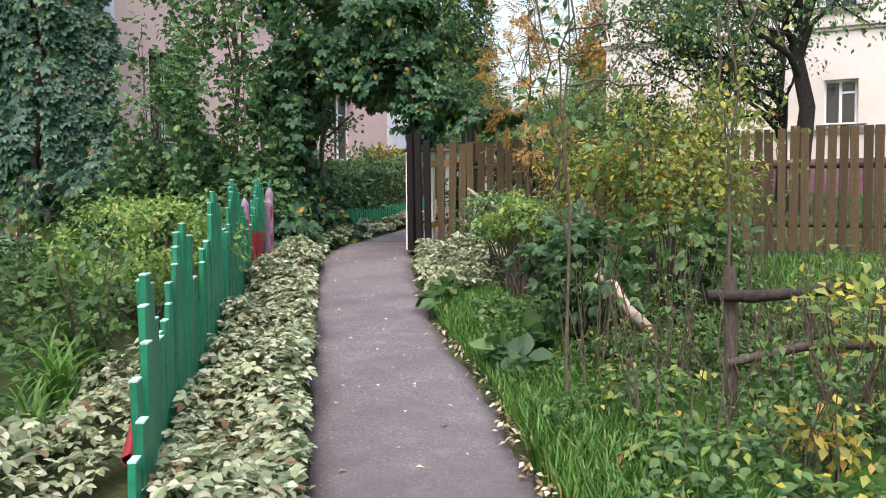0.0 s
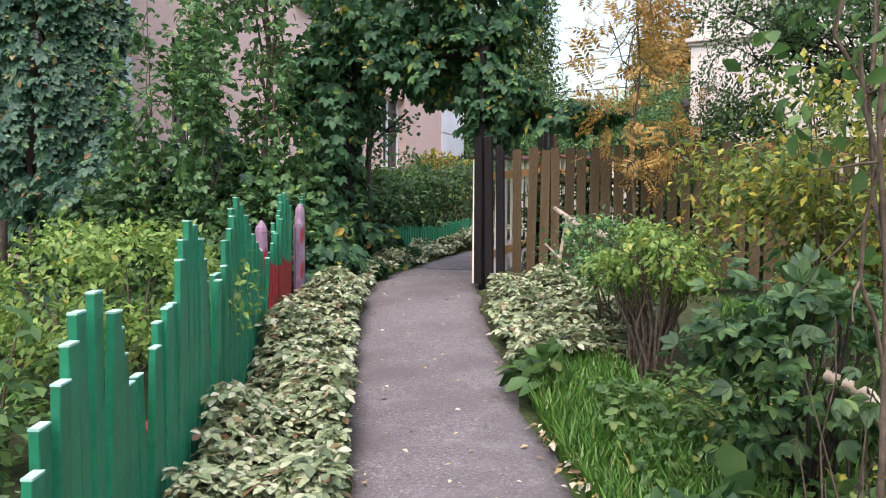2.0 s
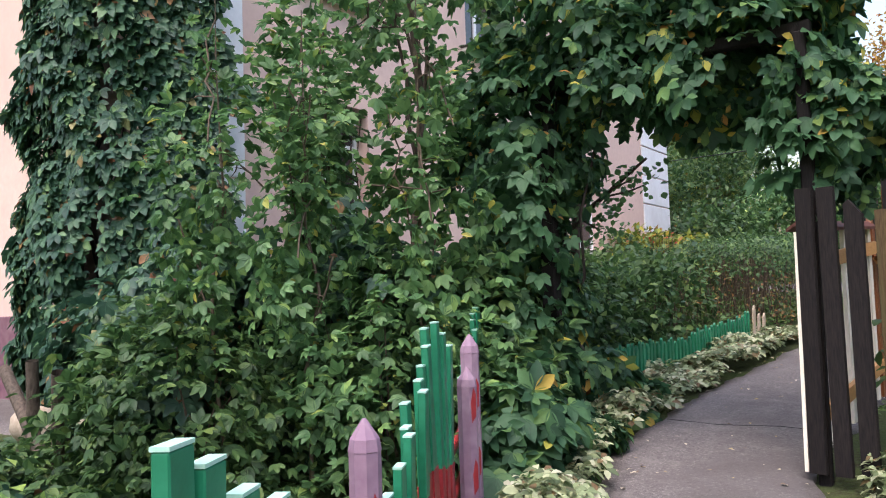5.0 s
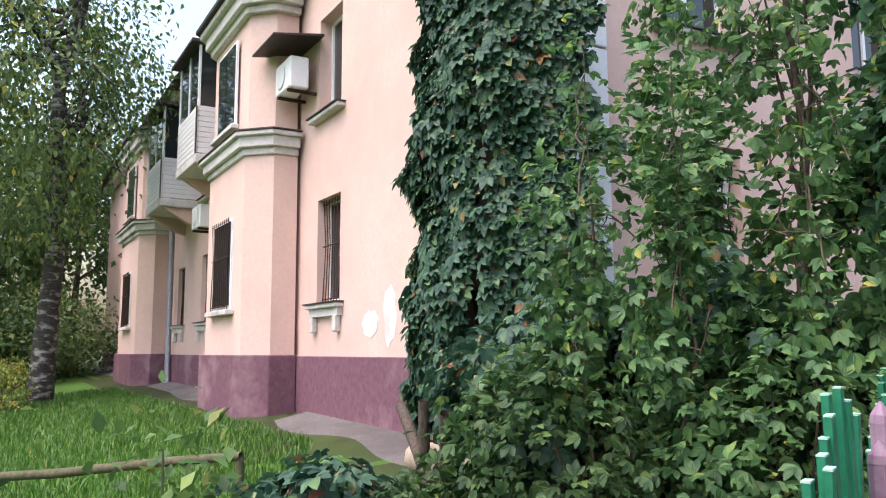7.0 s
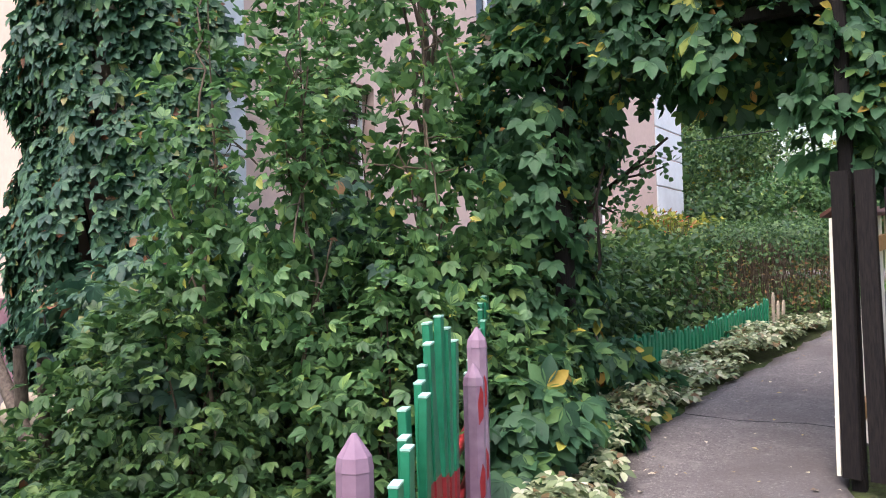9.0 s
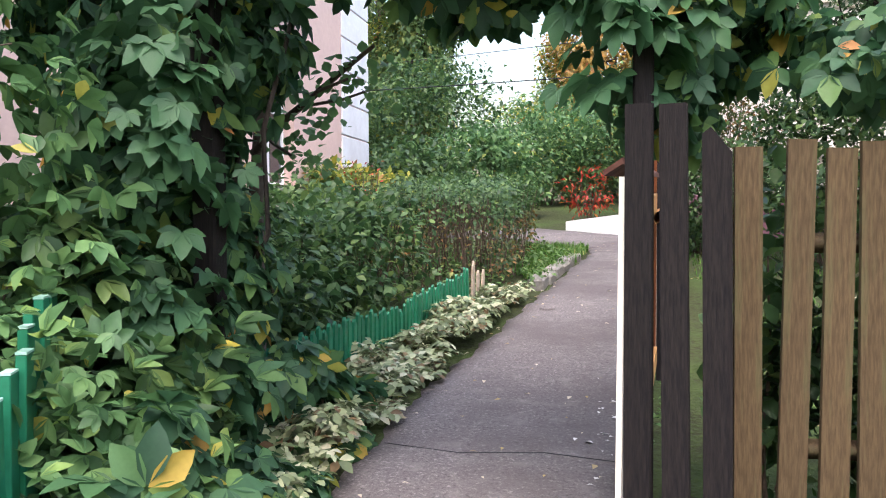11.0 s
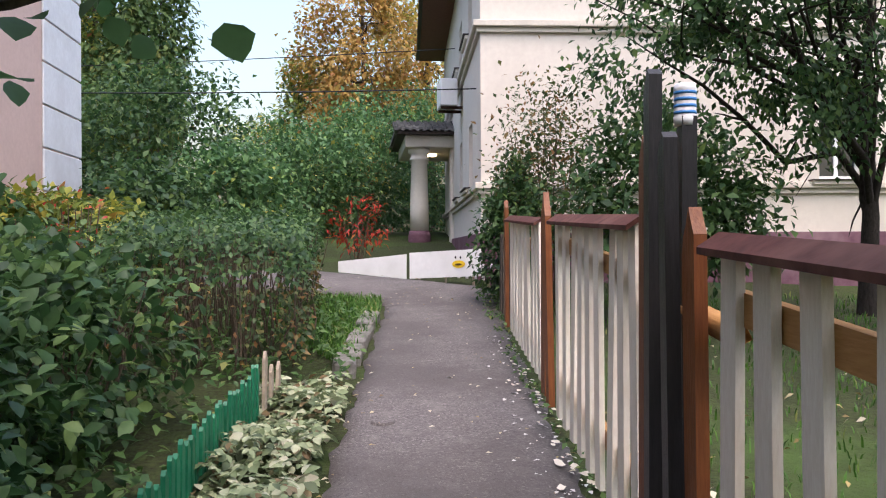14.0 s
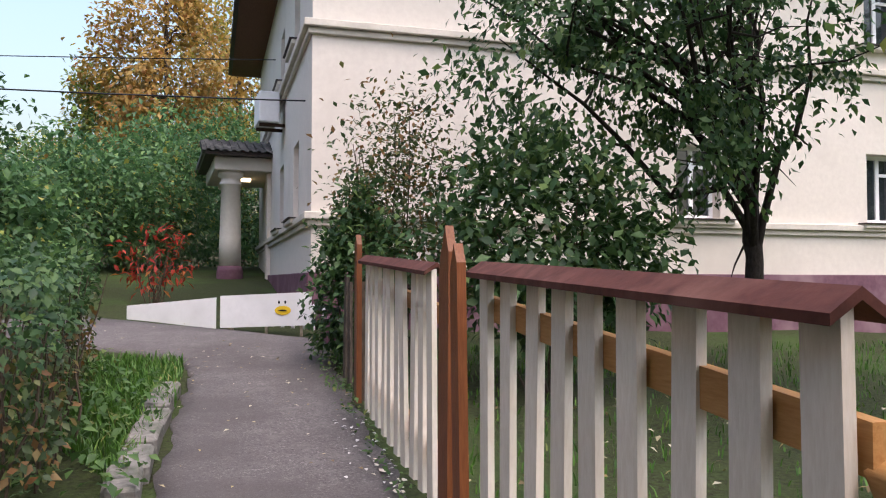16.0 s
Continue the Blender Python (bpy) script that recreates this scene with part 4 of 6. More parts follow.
def brown_fence():
    root = thing("plank_fence", "weathered brown vertical plank fence on two rails", "fence")
    x = -3.6
    while x < 4.6:
        y = 10.3 + 0.1 * (x + 3.6)
        plank(root, x, y, 0.096 + rng.normal(0, 0.004), 0.024, 1.46 + 0.02 * (x + 3.5) + rng.normal(0, 0.012), BROWN_PLANK, 6, "flat")
        x += 0.135 + rng.normal(0, 0.006)
    for h in (0.4, 1.12):
        pts = [Vector((xx, 10.3 + 0.1 * (xx + 3.6) + 0.04, float(ground_z(xx, 10.4)) + h)) for xx in np.linspace(-3.4, 4.6, 9)]
        link("rail", tubes("rail", [(pts, [0.035] * 9)], 4), BROWN_PLANK, root)
    gate = thing("gate_boards", "group of black-stained upright boards at the archway", "gate")
    for i, (xx, w, h, m) in enumerate(((-3.975, 0.088, 1.6, DARK_PLANK), (-3.845, 0.088, 1.6, DARK_PLANK), (-3.715, 0.09, 1.52, DARK_PLANK))):
        plank(gate, xx, 10.12 - 0.1 * (xx + 3.96), w, 0.035, h, m, -12, "slant" if i == 2 else "flat")
    plank(gate, -4.04, 10.15, 0.02, 0.04, 1.36, IVORY, 0, "flat", "edge_board")


brown_fence()


def ivory_fence():
    root = thing("picket_fence", "ivory picket fence with red-brown capped rails", "fence")
    line = [(-4.03, 10.15), (-4.0, 10.5), (-3.95, 11.3), (-3.885, 12.2), (-3.845, 12.65), (-3.66, 14.9), (-3.58, 15.6), (-3.395, 17.95)]
    def at(y):
        return float(np.interp(y, [p[1] for p in line], [p[0] for p in line]))
    def run(y0, y1, hz0, hz1, step):
        n = max(2, int((y1 - y0) / step))
        for i in range(n + 1):
            f = i / n
            y = y0 + (y1 - y0) * f
            plank(root, at(y), y, 0.096 + rng.normal(0, 0.004), 0.026, hz0 + (hz1 - hz0) * f, IVORY, 87, "flat", "picket", z0=0.06)
        bm = bmesh.new()
        a, b = Vector((at(y0), y0 - 0.06, 0)), Vector((at(y1), y1 + 0.06, 0))
        vs = []
        for p, h in ((a, hz0), (b, hz1)):
            z = float(ground_z(p.x, p.y)) + h + 0.005
            vs.append([bm.verts.new((p.x + dx, p.y, z + dz)) for dx, dz in ((-0.065, -0.03), (-0.065, -0.01), (0.0, 0.032), (0.065, -0.01), (0.065, -0.03), (0.0, 0.01))])
        for k in range(6):
            bm.faces.new((vs[0][k], vs[0][(k + 1) % 6], vs[1][(k + 1) % 6], vs[1][k]))
        bm.faces.new(vs[0])
        bm.faces.new(list(reversed(vs[1])))
        bmesh.ops.recalc_face_normals(bm, faces=bm.faces)
        part("cap_rail", bm, OXBLOOD, root, "red-brown gabled cap rail")
        for h in (0.3, hz0 - 0.22):
            bm = bmesh.new()
            za, zb = float(ground_z(a.x, a.y)) + h, float(ground_z(b.x, b.y)) + h
            vs = [[bm.verts.new((p.x + dx, p.y, z + dz)) for dx, dz in ((0.016, -0.045), (0.05, -0.045), (0.05, 0.045), (0.016, 0.045))] for p, z in ((a, za), (b, zb))]
            for k in range(4):
                bm.faces.new((vs[0][k], vs[0][(k + 1) % 4], vs[1][(k + 1) % 4], vs[1][k]))
            bm.faces.new(vs[0])
            bm.faces.new(list(reversed(vs[1])))
            bmesh.ops.recalc_face_normals(bm, faces=bm.faces)
            part("back_rail", bm, OCHRE, root, "ochre varnished back rail")
    run(10.24, 12.01, 1.39, 1.33, 0.235)
    run(12.95, 14.75, 1.345, 1.265, 0.225)
    run(15.68, 17.55, 1.21, 1.14, 0.2)
    for y, h, w in ((12.225, 1.43, 0.1), (15.36, 1.43, 0.15), (15.08, 1.36, 0.1), (17.93, 1.31, 0.09)):
        plank(root, at(y) - 0.01, y, w, 0.04, h, RUST_POST, 87, "swan", "post")
    plank(root, at(12.76) - 0.02, 12.76, 0.075, 0.04, 1.67, RUST_POST, 87, "swan", "post")
    for y, h, dx in ((12.35, 1.66, -0.045), (12.56, 1.88, -0.055)):
        plank(root, at(y) + dx, y, 0.07, 0.045, h, BLACK_PAINT, 84, "slant", "black_post")
    for h in (1.08,):
        pts = [Vector((at(yy) + 0.05, yy, float(ground_z(at(yy), yy)) + h)) for yy in (12.06, 12.5, 12.9)]
        link("back_rail", tubes("back_rail", [(pts, [0.04] * 3)], 4), OCHRE, root)
    plank(root, at(12.5) + 0.045, 12.5, 0.06, 0.05, 1.72, BLACK_PAINT, 84, "flat", "black_post")
    x, y = at(12.5) + 0.045, 12.5
    z = float(ground_z(x, y)) + 1.69
    jar = thing("plastic_bottle", "white plastic bottle with blue label upturned on a post", "bottle")
    part("bottle_body", lathe([(0.036, z), (0.038, z + 0.025), (0.036, z + 0.03), (0.036, z + 0.115), (0.038, z + 0.12), (0.033, z + 0.14), (0.01, z + 0.145)], x, y, 18), PVC, jar)
    for k in range(4):
        part("label_stripe", lathe([(0.0372, z + 0.038 + 0.022 * k), (0.0372, z + 0.048 + 0.022 * k)], x, y, 18), BLUE, jar, "blue printed label band")


ivory_fence()


def low_fence():
    root = thing("low_picket_fence", "low green picket edging fence beside the path", "fence")
    pts = [(-5.85, 10.9), (-5.75, 12.5), (-5.66, 13.3), (-5.6, 14.1), (-5.5, 14.8)]
    y = 10.9
    while y < 14.83:
        x = float(np.interp(y, [p[1] for p in pts], [p[0] for p in pts]))
        h = float(np.interp(y, [10.9, 11.9, 12.4, 13.25, 13.28, 14.6, 14.82], [0.46, 0.43, 0.40, 0.31, 0.36, 0.35, 0.41])) + 0.02 * math.sin(y * 30)
        plank(root, x, y, 0.05, 0.02, h, GREEN_PAINT, 88, "slant", "picket", lean=2)
        y += 0.075
    for k in range(3):
        plank(root, -5.47 + 0.03 * k, 14.93 + 0.08 * k, 0.05, 0.02, 0.34 + 0.1 * (k == 0), DEAD_WOOD, 80, "point", "picket", lean=4 * k)
    rail = [Vector((float(np.interp(yy, [p[1] for p in pts], [p[0] for p in pts])) - 0.03, yy, float(ground_z(-5.6, yy)) + 0.22)) for yy in np.linspace(10.9, 14.8, 8)]
    link("rail", tubes("rail", [(rail, [0.018] * 8)], 4), GREEN_PAINT, root)


low_fence()


# ---- archway and creepers ----
def archway():
    root = thing("archway", "dark timber archway frame over the path", "archway")
    for x, y in ((-5.62, 10.25), (-5.95, 11.0)):
        g = float(ground_z(x, y))
        part("arch_post", boxed(x - 0.05, y - 0.05, g - 0.1, x + 0.05, y + 0.05, g + 2.5, bevel=0.008), DARK_PLANK, root)
    g = float(ground_z(-3.955, 10.2))
    part("arch_post", boxed(-3.99, 10.16, g - 0.1, -3.92, 10.23, g + 2.5, bevel=0.008), DARK_PLANK, root)
    part("arch_beam", boxed(-6.1, 10.2, 3.4, -3.9, 10.28, 3.48, bevel=0.008), DARK_PLANK, root)


archway()


def creeper_mass(name, label, blobs, leaf_size, mat, kind="palm5", stems=None, single=None):
    """Climbing foliage through several ellipsoids: (centre, radii, leaves)."""
    root = thing(name, label, "climbing plant")
    ps, ns = [], []
    for c, r, n in blobs:
        p = clumped(c, r, n, max(14, n // 40), 0.16, 0.55)
        ps.append(p)
        d = p - np.array(c)
        ns.append(d / (np.linalg.norm(d, axis=1, keepdims=True) + 1e-6))
    p, out = np.concatenate(ps), np.concatenate(ns)
    n = len(p)
    axis = out * 0.5 + rng.normal(0, 0.45, (n, 3))
    axis[:, 2] -= 0.8
    nrm = out * 0.8 + np.array([0, 0, 0.7]) + rng.normal(0, 0.3, (n, 3))
    link("foliage", leaves("foliage", p, axis, nrm, leaf_size * rng.uniform(0.6, 1.25, n), kind), mat, root)
    for a, b in stems or ():
        link("stem", tubes("stem", [(crooked(a, b, 8, 0.02), [0.02 - 0.0018 * k for k in range(9)])], 5), DARK_BARK, root)
    for c, r, n in single or ():
        shapes = [leaves("leaf", np.zeros((1, 3)), np.array([[1.0, 0, 0]]), np.array([[0, 0.1 * k - 0.15, 1.0]]), np.array([1.0]), kind) for k in range(4)]
        for me in shapes:
            me.materials.append(mat)
        for q in clumped(c, r, n, 60, 0.2, 0.7):
            ob = new("leaf", shapes[int(rng.integers(4))])
            ob.parent = root
            s = leaf_size * rng.uniform(0.7, 1.3)
            d = Vector(q) - Vector(c)
            az = math.degrees(math.atan2(d.y, d.x)) + rng.normal(0, 35)
            ob.matrix_basis = pose(*q, rng.normal(0, 20), 45 + rng.normal(0, 18), az) @ Matrix.Scale(s, 4)
    return root


creeper_mass("arch_creeper", "dense green five-leaved creeper hanging over the archway", [
    ((-5.95, 10.4, 1.75), (0.4, 0.45, 1.0), 1500), ((-6.0, 10.5, 3.2), (0.6, 0.55, 0.7), 1000), ((-5.2, 10.4, 3.5), (0.75, 0.45, 0.42), 1100), ((-4.4, 10.4, 3.4), (0.65, 0.45, 0.42), 1000),
    ((-3.78, 10.45, 2.95), (0.3, 0.3, 0.5), 420), ((-3.2, 10.6, 2.75), (0.6, 0.3, 0.16), 320), ((-5.6, 10.0, 1.2), (0.28, 0.4, 0.45), 600), ((-5.68, 11.0, 1.25), (0.22, 0.55, 0.32), 420), ((-5.0, 10.4, 4.2), (1.0, 0.6, 0.6), 900), ((-4.15, 10.5, 3.95), (0.55, 0.4, 0.55), 700), ((-5.7, 10.7, 4.9), (0.9, 0.6, 0.7), 700), ((-5.42, 10.1, 1.02), (0.2, 0.5, 0.2), 420), ((-5.5, 11.3, 1.1), (0.18, 0.6, 0.16), 300)], 0.125, L_CREEPER,
    stems=[((-5.7, 10.35, 0.8), (-5.6, 10.4, 3.4)), ((-5.85, 10.45, 0.8), (-5.2, 10.4, 3.5))], single=[((-5.72, 10.0, 2.1), (0.27, 0.25, 1.15), 230), ((-4.02, 10.2, 2.8), (0.2, 0.13, 0.26), 60)])


creeper_mass("creeper_clump", "low clump of broad dark creeper leaves at the fence end", [
    ((-5.3, 9.12, 1.1), (0.24, 0.3, 0.34), 260), ((-5.45, 9.6, 1.15), (0.24, 0.3, 0.4), 260)], 0.15, L_CREEPER, stems=[((-5.35, 9.2, 0.75), (-5.35, 9.1, 1.35)), ((-5.45, 9.6, 0.8), (-5.4, 9.5, 1.45))])


def wall_creeper():
    """Creeper that climbs the corner of the pink building, leaves shingled."""
    root = thing("wall_creeper", "thick dark green creeper climbing the building's corner", "climbing plant")
    n = 8500
    z = 1.0 + 8.2 * rng.uniform(0, 1, n) ** 1.1
    half = np.interp(z, [1, 2, 4, 6, 8, 9.2], [1.0, 1.25, 1.35, 1.2, 0.95, 0.5]) + 0.12 * np.sin(z * 5) + 0.08 * np.sin(z * 13)
    s = rng.uniform(-1, 1, n)
    bulge = np.sqrt(np.clip(1 - s * s, 0, 1)) * np.interp(z, [1, 4, 9], [0.75, 0.6, 0.35]) * rng.uniform(0.75, 1.05, n)
    bulge *= 0.85 + 0.25 * np.sin(z * 4.1 + s * 3) * np.cos(s * 5 + z)
    x = -10.05 + s * half
    y = FY - 0.05 - bulge
    around = x > FX
    y = np.where(around, FY - 0.2 + (x - FX) * 0.9 - bulge * 0.6, y)
    x = np.where(around, FX + 0.1 + (x - FX) * 0.45 + 0.25 * bulge, x)
    p = np.stack([x, y, z], 1)
    out = np.stack([s * 0.7, -np.ones(n), np.full(n, 0.25)], 1)
    axis = out * 0.35 + rng.normal(0, 0.3, (n, 3)) + np.array([0, 0, -1.0])
    nrm = out + np.array([0, 0, 0.45]) + rng.normal(0, 0.25, (n, 3))
    link("foliage", leaves("foliage", p, axis, nrm, 0.15 * rng.uniform(0.6, 1.25, n), "palm5"), L_IVY, root)
    runs = [(crooked((-10.4 + 0.3 * k, FY - 0.12, 0.8), (-10.8 + 0.35 * k, FY - 0.1, 7.5), 9, 0.01), [0.03 - 0.0025 * q for q in range(10)]) for k in range(4)]
    for run in runs:
        link("stem", tubes("stem", [run], 5), DARK_BARK, root)


wall_creeper()
creeper_mass("creeper_thicket", "low thicket of dark creeper below the building corner", [
    ((-8.6, 9.25, 1.35), (0.6, 0.5, 0.5), 800), ((-8.2, 9.3, 1.6), (1.1, 0.8, 0.75), 1600), ((-8.95, 7.9, 0.82), (0.55, 0.5, 0.2), 420), ((-7.0, 9.6, 1.7), (0.9, 0.8, 0.85), 1300), ((-8.3, 7.5, 0.88), (1.05, 0.6, 0.32), 900)], 0.14, L_IVY, stems=[((-8.4, 9.4, 0.8), (-8.0, 9.2, 2.3)), ((-7.2, 9.7, 0.8), (-6.9, 9.5, 2.5)), ((-9.4, 9.0, 0.8), (-9.3, 8.8, 1.9))])

# ---- trees and shrubs, garden side ----
tree("young_tree", "slender young tree with lobed green leaves behind the arch", -7.0, 10.6, 6.2, 0.055, (0.1, -0.1, 4.2), (1.4, 0.9, 1.9), 2400, "lobed", L_MAPLE, 0.1, BARK, 110, 11, 0.09, 0.25, droop=0.4)
tree("young_tree", "slender upright sapling with lobed green leaves by the fence", -6.45, 8.75, 2.9, 0.016, (0, 0, 1.7), (0.36, 0.36, 1.3), 640, "lobed", L_MAPLE, 0.09, TWIG, 24, 6, 0.16, 0.1, droop=0.4)
tree("young_tree", "slender upright sapling with lobed green leaves by the fence", -7.05, 8.6, 3.1, 0.016, (0, 0, 1.9), (0.36, 0.36, 1.3), 640, "lobed", L_MAPLE, 0.09, TWIG, 24, 6, 0.16, 0.1, droop=0.4)
tree("young_tree", "slender upright sapling with lobed green leaves by the fence", -6.0, 9.3, 3.0, 0.016, (0, 0, 1.8), (0.4, 0.36, 1.3), 640, "lobed", L_MAPLE, 0.09, TWIG, 24, 6, 0.16, 0.1, droop=0.4)
tree("young_tree", "slender upright sapling with lobed green leaves by the fence", -7.3, 9.85, 3.3, 0.018, (0, 0, 2.1), (0.55, 0.42, 1.1), 950, "lobed", L_MAPLE, 0.095, TWIG, 34, 7, 0.16, 0.15, droop=0.4)
bush("shrub", "leafy mid-green shrub behind the green fence", -6.2, 9.3, (0.75, 0.6, 0.65), 2200, "lobed", L_MAPLE, 0.09, 60)
bush("shrub", "leafy mid-green shrub behind the green fence", -7.3, 8.5, (0.9, 0.6, 0.55), 2200, "lobed", L_SHRUB, 0.09, 60)
bush("shrub", "leafy dark shrub at the fence end", -5.9, 9.85, (0.45, 0.4, 0.7), 900, "lobed", L_SHRUB, 0.12, 30)
bush("hedge_bush", "rounded bright green clipped bush behind the fence", -4.75, 5.75, (0.8, 0.75, 0.42), 5200, "simple", L_SPIREA, 0.055, 110, 12, lift=0.66, tight=0.11, shell=0.75)
for x, y in ((-3.6, 2.6), (-4.3, 3.3), (-3.9, 4.1), (-5.2, 4.4), (-3.05, 1.9), (-6.4, 6.0), (-4.6, 2.4), (-5.4, 3.3), (-3.7, 1.6)):
    bush("garden_plant", "tall leafy green garden plant", x, y, (0.32, 0.32, 0.55), 460, "simple", L_WEED, 0.085, 30, 7, lift=0.6, category="plant", group="garden plants", tight=0.2, shell=0.2)
bush("shrub", "tall dark green shrub in the garden", -6.6, 4.6, (0.8, 0.7, 0.9), 2600, "simple", L_SHRUB, 0.09, 60, lift=0.85)

# ---- right of the path ----
bush("hedge_bush", "clipped yellow-green bush with bare lower stems", -1.77, 7.35, (0.41, 0.38, 0.25), 2600, "simple", L_SPIREA, 0.05, 90, 40, lift=0.74, tight=0.14, shell=0.6)
bush("hedge_bush", "low yellow-green bush with bare lower stems", -2.1, 8.1, (0.5, 0.45, 0.28), 2400, "simple", L_MAPLE, 0.055, 70, 26, lift=0.7, tight=0.14, shell=0.6)
bush("shrub", "tall shrub with leaves turning yellow", -0.55, 7.7, (1.0, 0.8, 0.72), 7500, "simple", L_YELLOWING, 0.065, 120, 18, lift=1.25, tight=0.13, shell=0.3)
bush("shrub", "yellowing shrub beside the rustic rail", 0.6, 4.2, (0.3, 0.27, 0.32), 240, "simple", L_YELLOWING, 0.07, 26, 9, lift=0.62, shell=0.3)
bush("shrub", "low yellow-leaved shrub at the lawn edge", 0.4, 3.75, (0.2, 0.2, 0.12), 130, "simple", L_YELLOW, 0.07, 16, 8, lift=0.26, shell=0.3)
tree("rowan_sapling", "rowan sapling with orange autumn leaves by the fence", -2.3, 10.0, 3.9, 0.022, (0, 0, 2.2), (0.55, 0.45, 1.3), 330, "pinnate", L_ORANGE, 0.19, TWIG, 30, 8, 0.14, 0.2, droop=0.3)
tree("elder_sapling", "slender sapling with sparse green leaves by the path", -0.78, 4.3, 2.8, 0.012, (0.1, 0.1, 1.9), (0.45, 0.4, 1.0), 260, "broad", L_WEED, 0.058, TWIG, 22, 7, 0.14, 0.2)
tree("sapling", "slender sapling with sparse green leaves by the path", 0.05, 5.9, 3.2, 0.016, (0, 0.1, 2.0), (0.5, 0.5, 1.2), 420, "broad", L_YELLOWING, 0.05, TWIG, 26, 7, 0.14, 0.2)
bush("currant_bush", "leafy dark green bush by the path edge", -0.95, 5.7, (0.4, 0.5, 0.35), 520, "lobed", L_SHRUB, 0.085, 30, 16, lift=0.6, shell=0.3, bark=DARK_BARK)
bush("currant_bush", "leafy dark green bush by the path edge", -0.3, 6.3, (0.5, 0.5, 0.4), 520, "lobed", L_WEED, 0.085, 30, 16, lift=0.6, shell=0.3, bark=DARK_BARK)
bush("bergenia", "low clump of broad dark green leaves at the path edge", -1.2, 4.95, (0.22, 0.25, 0.12), 90, "broad", L_SHRUB, 0.16, 20, 0, lift=0.12, category="plant")
bush("bergenia", "low clump of broad dark green leaves at the path edge", -2.3, 6.75, (0.2, 0.25, 0.1), 70, "broad", L_WEED, 0.14, 20, 0, lift=0.12, category="plant")
for x, y in ((0.3, 3.6), (0.75, 4.4), (0.1, 5.2), (-0.3, 4.9), (0.6, 6.0), (1.6, 6.2)):
    bush("tall_weed", "tall thin weed with small green leaves", x, y, (0.25, 0.25, 0.3), 240, "simple", L_WEED, 0.05, 18, 6, lift=0.4, category="plant", group="tall weeds", shell=0.2, stem_r=0.006)
stump = thing("tree_stump", "short rotten stump with a pale broken branch", "stump")
gs = float(ground_z(-0.45, 5.5))
link("trunk", tubes("trunk", [([(-0.45, 5.5, gs - 0.1), (-0.45, 5.5, gs + 0.12), (-0.46, 5.5, gs + 0.26)], [0.075, 0.06, 0.055])], 9), BARK, stump)
link("limb", tubes("limb", [([(-0.46, 5.5, gs + 0.22), (-0.6, 5.52, gs + 0.35), (-0.7, 5.55, gs + 0.51), (-0.85, 5.6, gs + 0.57)], [0.04, 0.036, 0.032, 0.026])], 8), DEAD_WOOD, stump)


def rustic_rail():
    root = thing("rustic_rail", "dark round post with two knotty pole rails", "fence")
    x, y = 0.04, 4.6
    g = float(ground_z(x, y))
    link("post", tubes("post", [([(x, y, g - 0.1), (x + 0.01, y, g + 0.4), (x, y + 0.01, g + 0.8)], [0.04, 0.037, 0.034])], 9), BARK, root)
    link("rail", tubes("rail", [([(x - 0.11, y - 0.06, g + 0.645), (x + 0.12, y - 0.065, g + 0.645), (x + 0.3, y - 0.06, g + 0.665), (x + 0.78, y - 0.06, g + 0.735), (x + 1.8, y - 0.1, g + 0.82)], [0.03, 0.034, 0.03, 0.027, 0.022])], 8), DARK_BARK, root)
    link("rail", tubes("rail", [([(x, y - 0.05, g + 0.28), (x + 0.36, y - 0.06, g + 0.39), (x + 0.8, y - 0.06, g + 0.425), (x + 1.8, y - 0.1, g + 0.5)], [0.024, 0.026, 0.023, 0.02])], 8), BARK, root)


rustic_rail()
lawn_rail = thing("lawn_rail", "low mossy pole rail along the lawn edge", "fence")
link("rail", tubes("rail", [([(-9.62, 7.17, 1.18), (-10.3, 6.7, 1.09), (-11.2, 6.0, 0.94), (-12.2, 5.3, 0.82), (-14, 4.2, 0.62)], [0.035, 0.04, 0.042, 0.045, 0.045])], 8), MOSSY, lawn_rail)
link("post", tubes("post", [([(-9.64, 7.17, 0.5), (-9.64, 7.17, 1.17)], [0.035, 0.032])], 8), MOSSY, lawn_rail)
branch = thing("dead_branch", "bare pale dead branch leaning on the fence", "branch")
link("limb", tubes("limb", [([(-3.05, 9.75, 1.75), (-2.8, 9.6, 1.6), (-2.45, 9.4, 1.48), (-2.1, 9.2, 1.42)], [0.02, 0.03, 0.034, 0.036]), ([(-2.9, 9.68, 1.66), (-2.95, 9.6, 1.3), (-3.0, 9.6, 0.85)], [0.02, 0.018, 0.014]), ([(-3.1, 9.6, 1.4), (-2.8, 9.5, 1.15), (-2.4, 9.3, 0.9)], [0.012, 0.014, 0.016])], 7), DEAD_WOOD, branch)

tree("viburnum_tree", "spreading dark-leaved tree in front of the cream house", 1.2, 19.0, 4.2, 0.13, (-1.6, -0.5, 3.6), (2.5, 1.5, 2.0), 13500, "simple", L_SHRUB, 0.1, DARK_BARK, 260, 24, 0.06, 0.22, fork=0.25)
tree("garden_tree", "tall dark-trunked tree behind the brown fence", 1.3, 16.2, 7.0, 0.19, (-0.6, -0.8, 5.2), (3.6, 2.0, 2.3), 10000, "simple", L_MAPLE, 0.11, DARK_BARK, 120, 16, 0.1, 0.3, lean=(0.3, 0), fork=0.35)
bush("shrub", "dense dark shrub with reddish shoots at the house corner", -3.0, 19.6, (0.45, 0.6, 0.8), 4500, "simple", L_SHRUB, 0.09, 90, 12, lift=0.85)
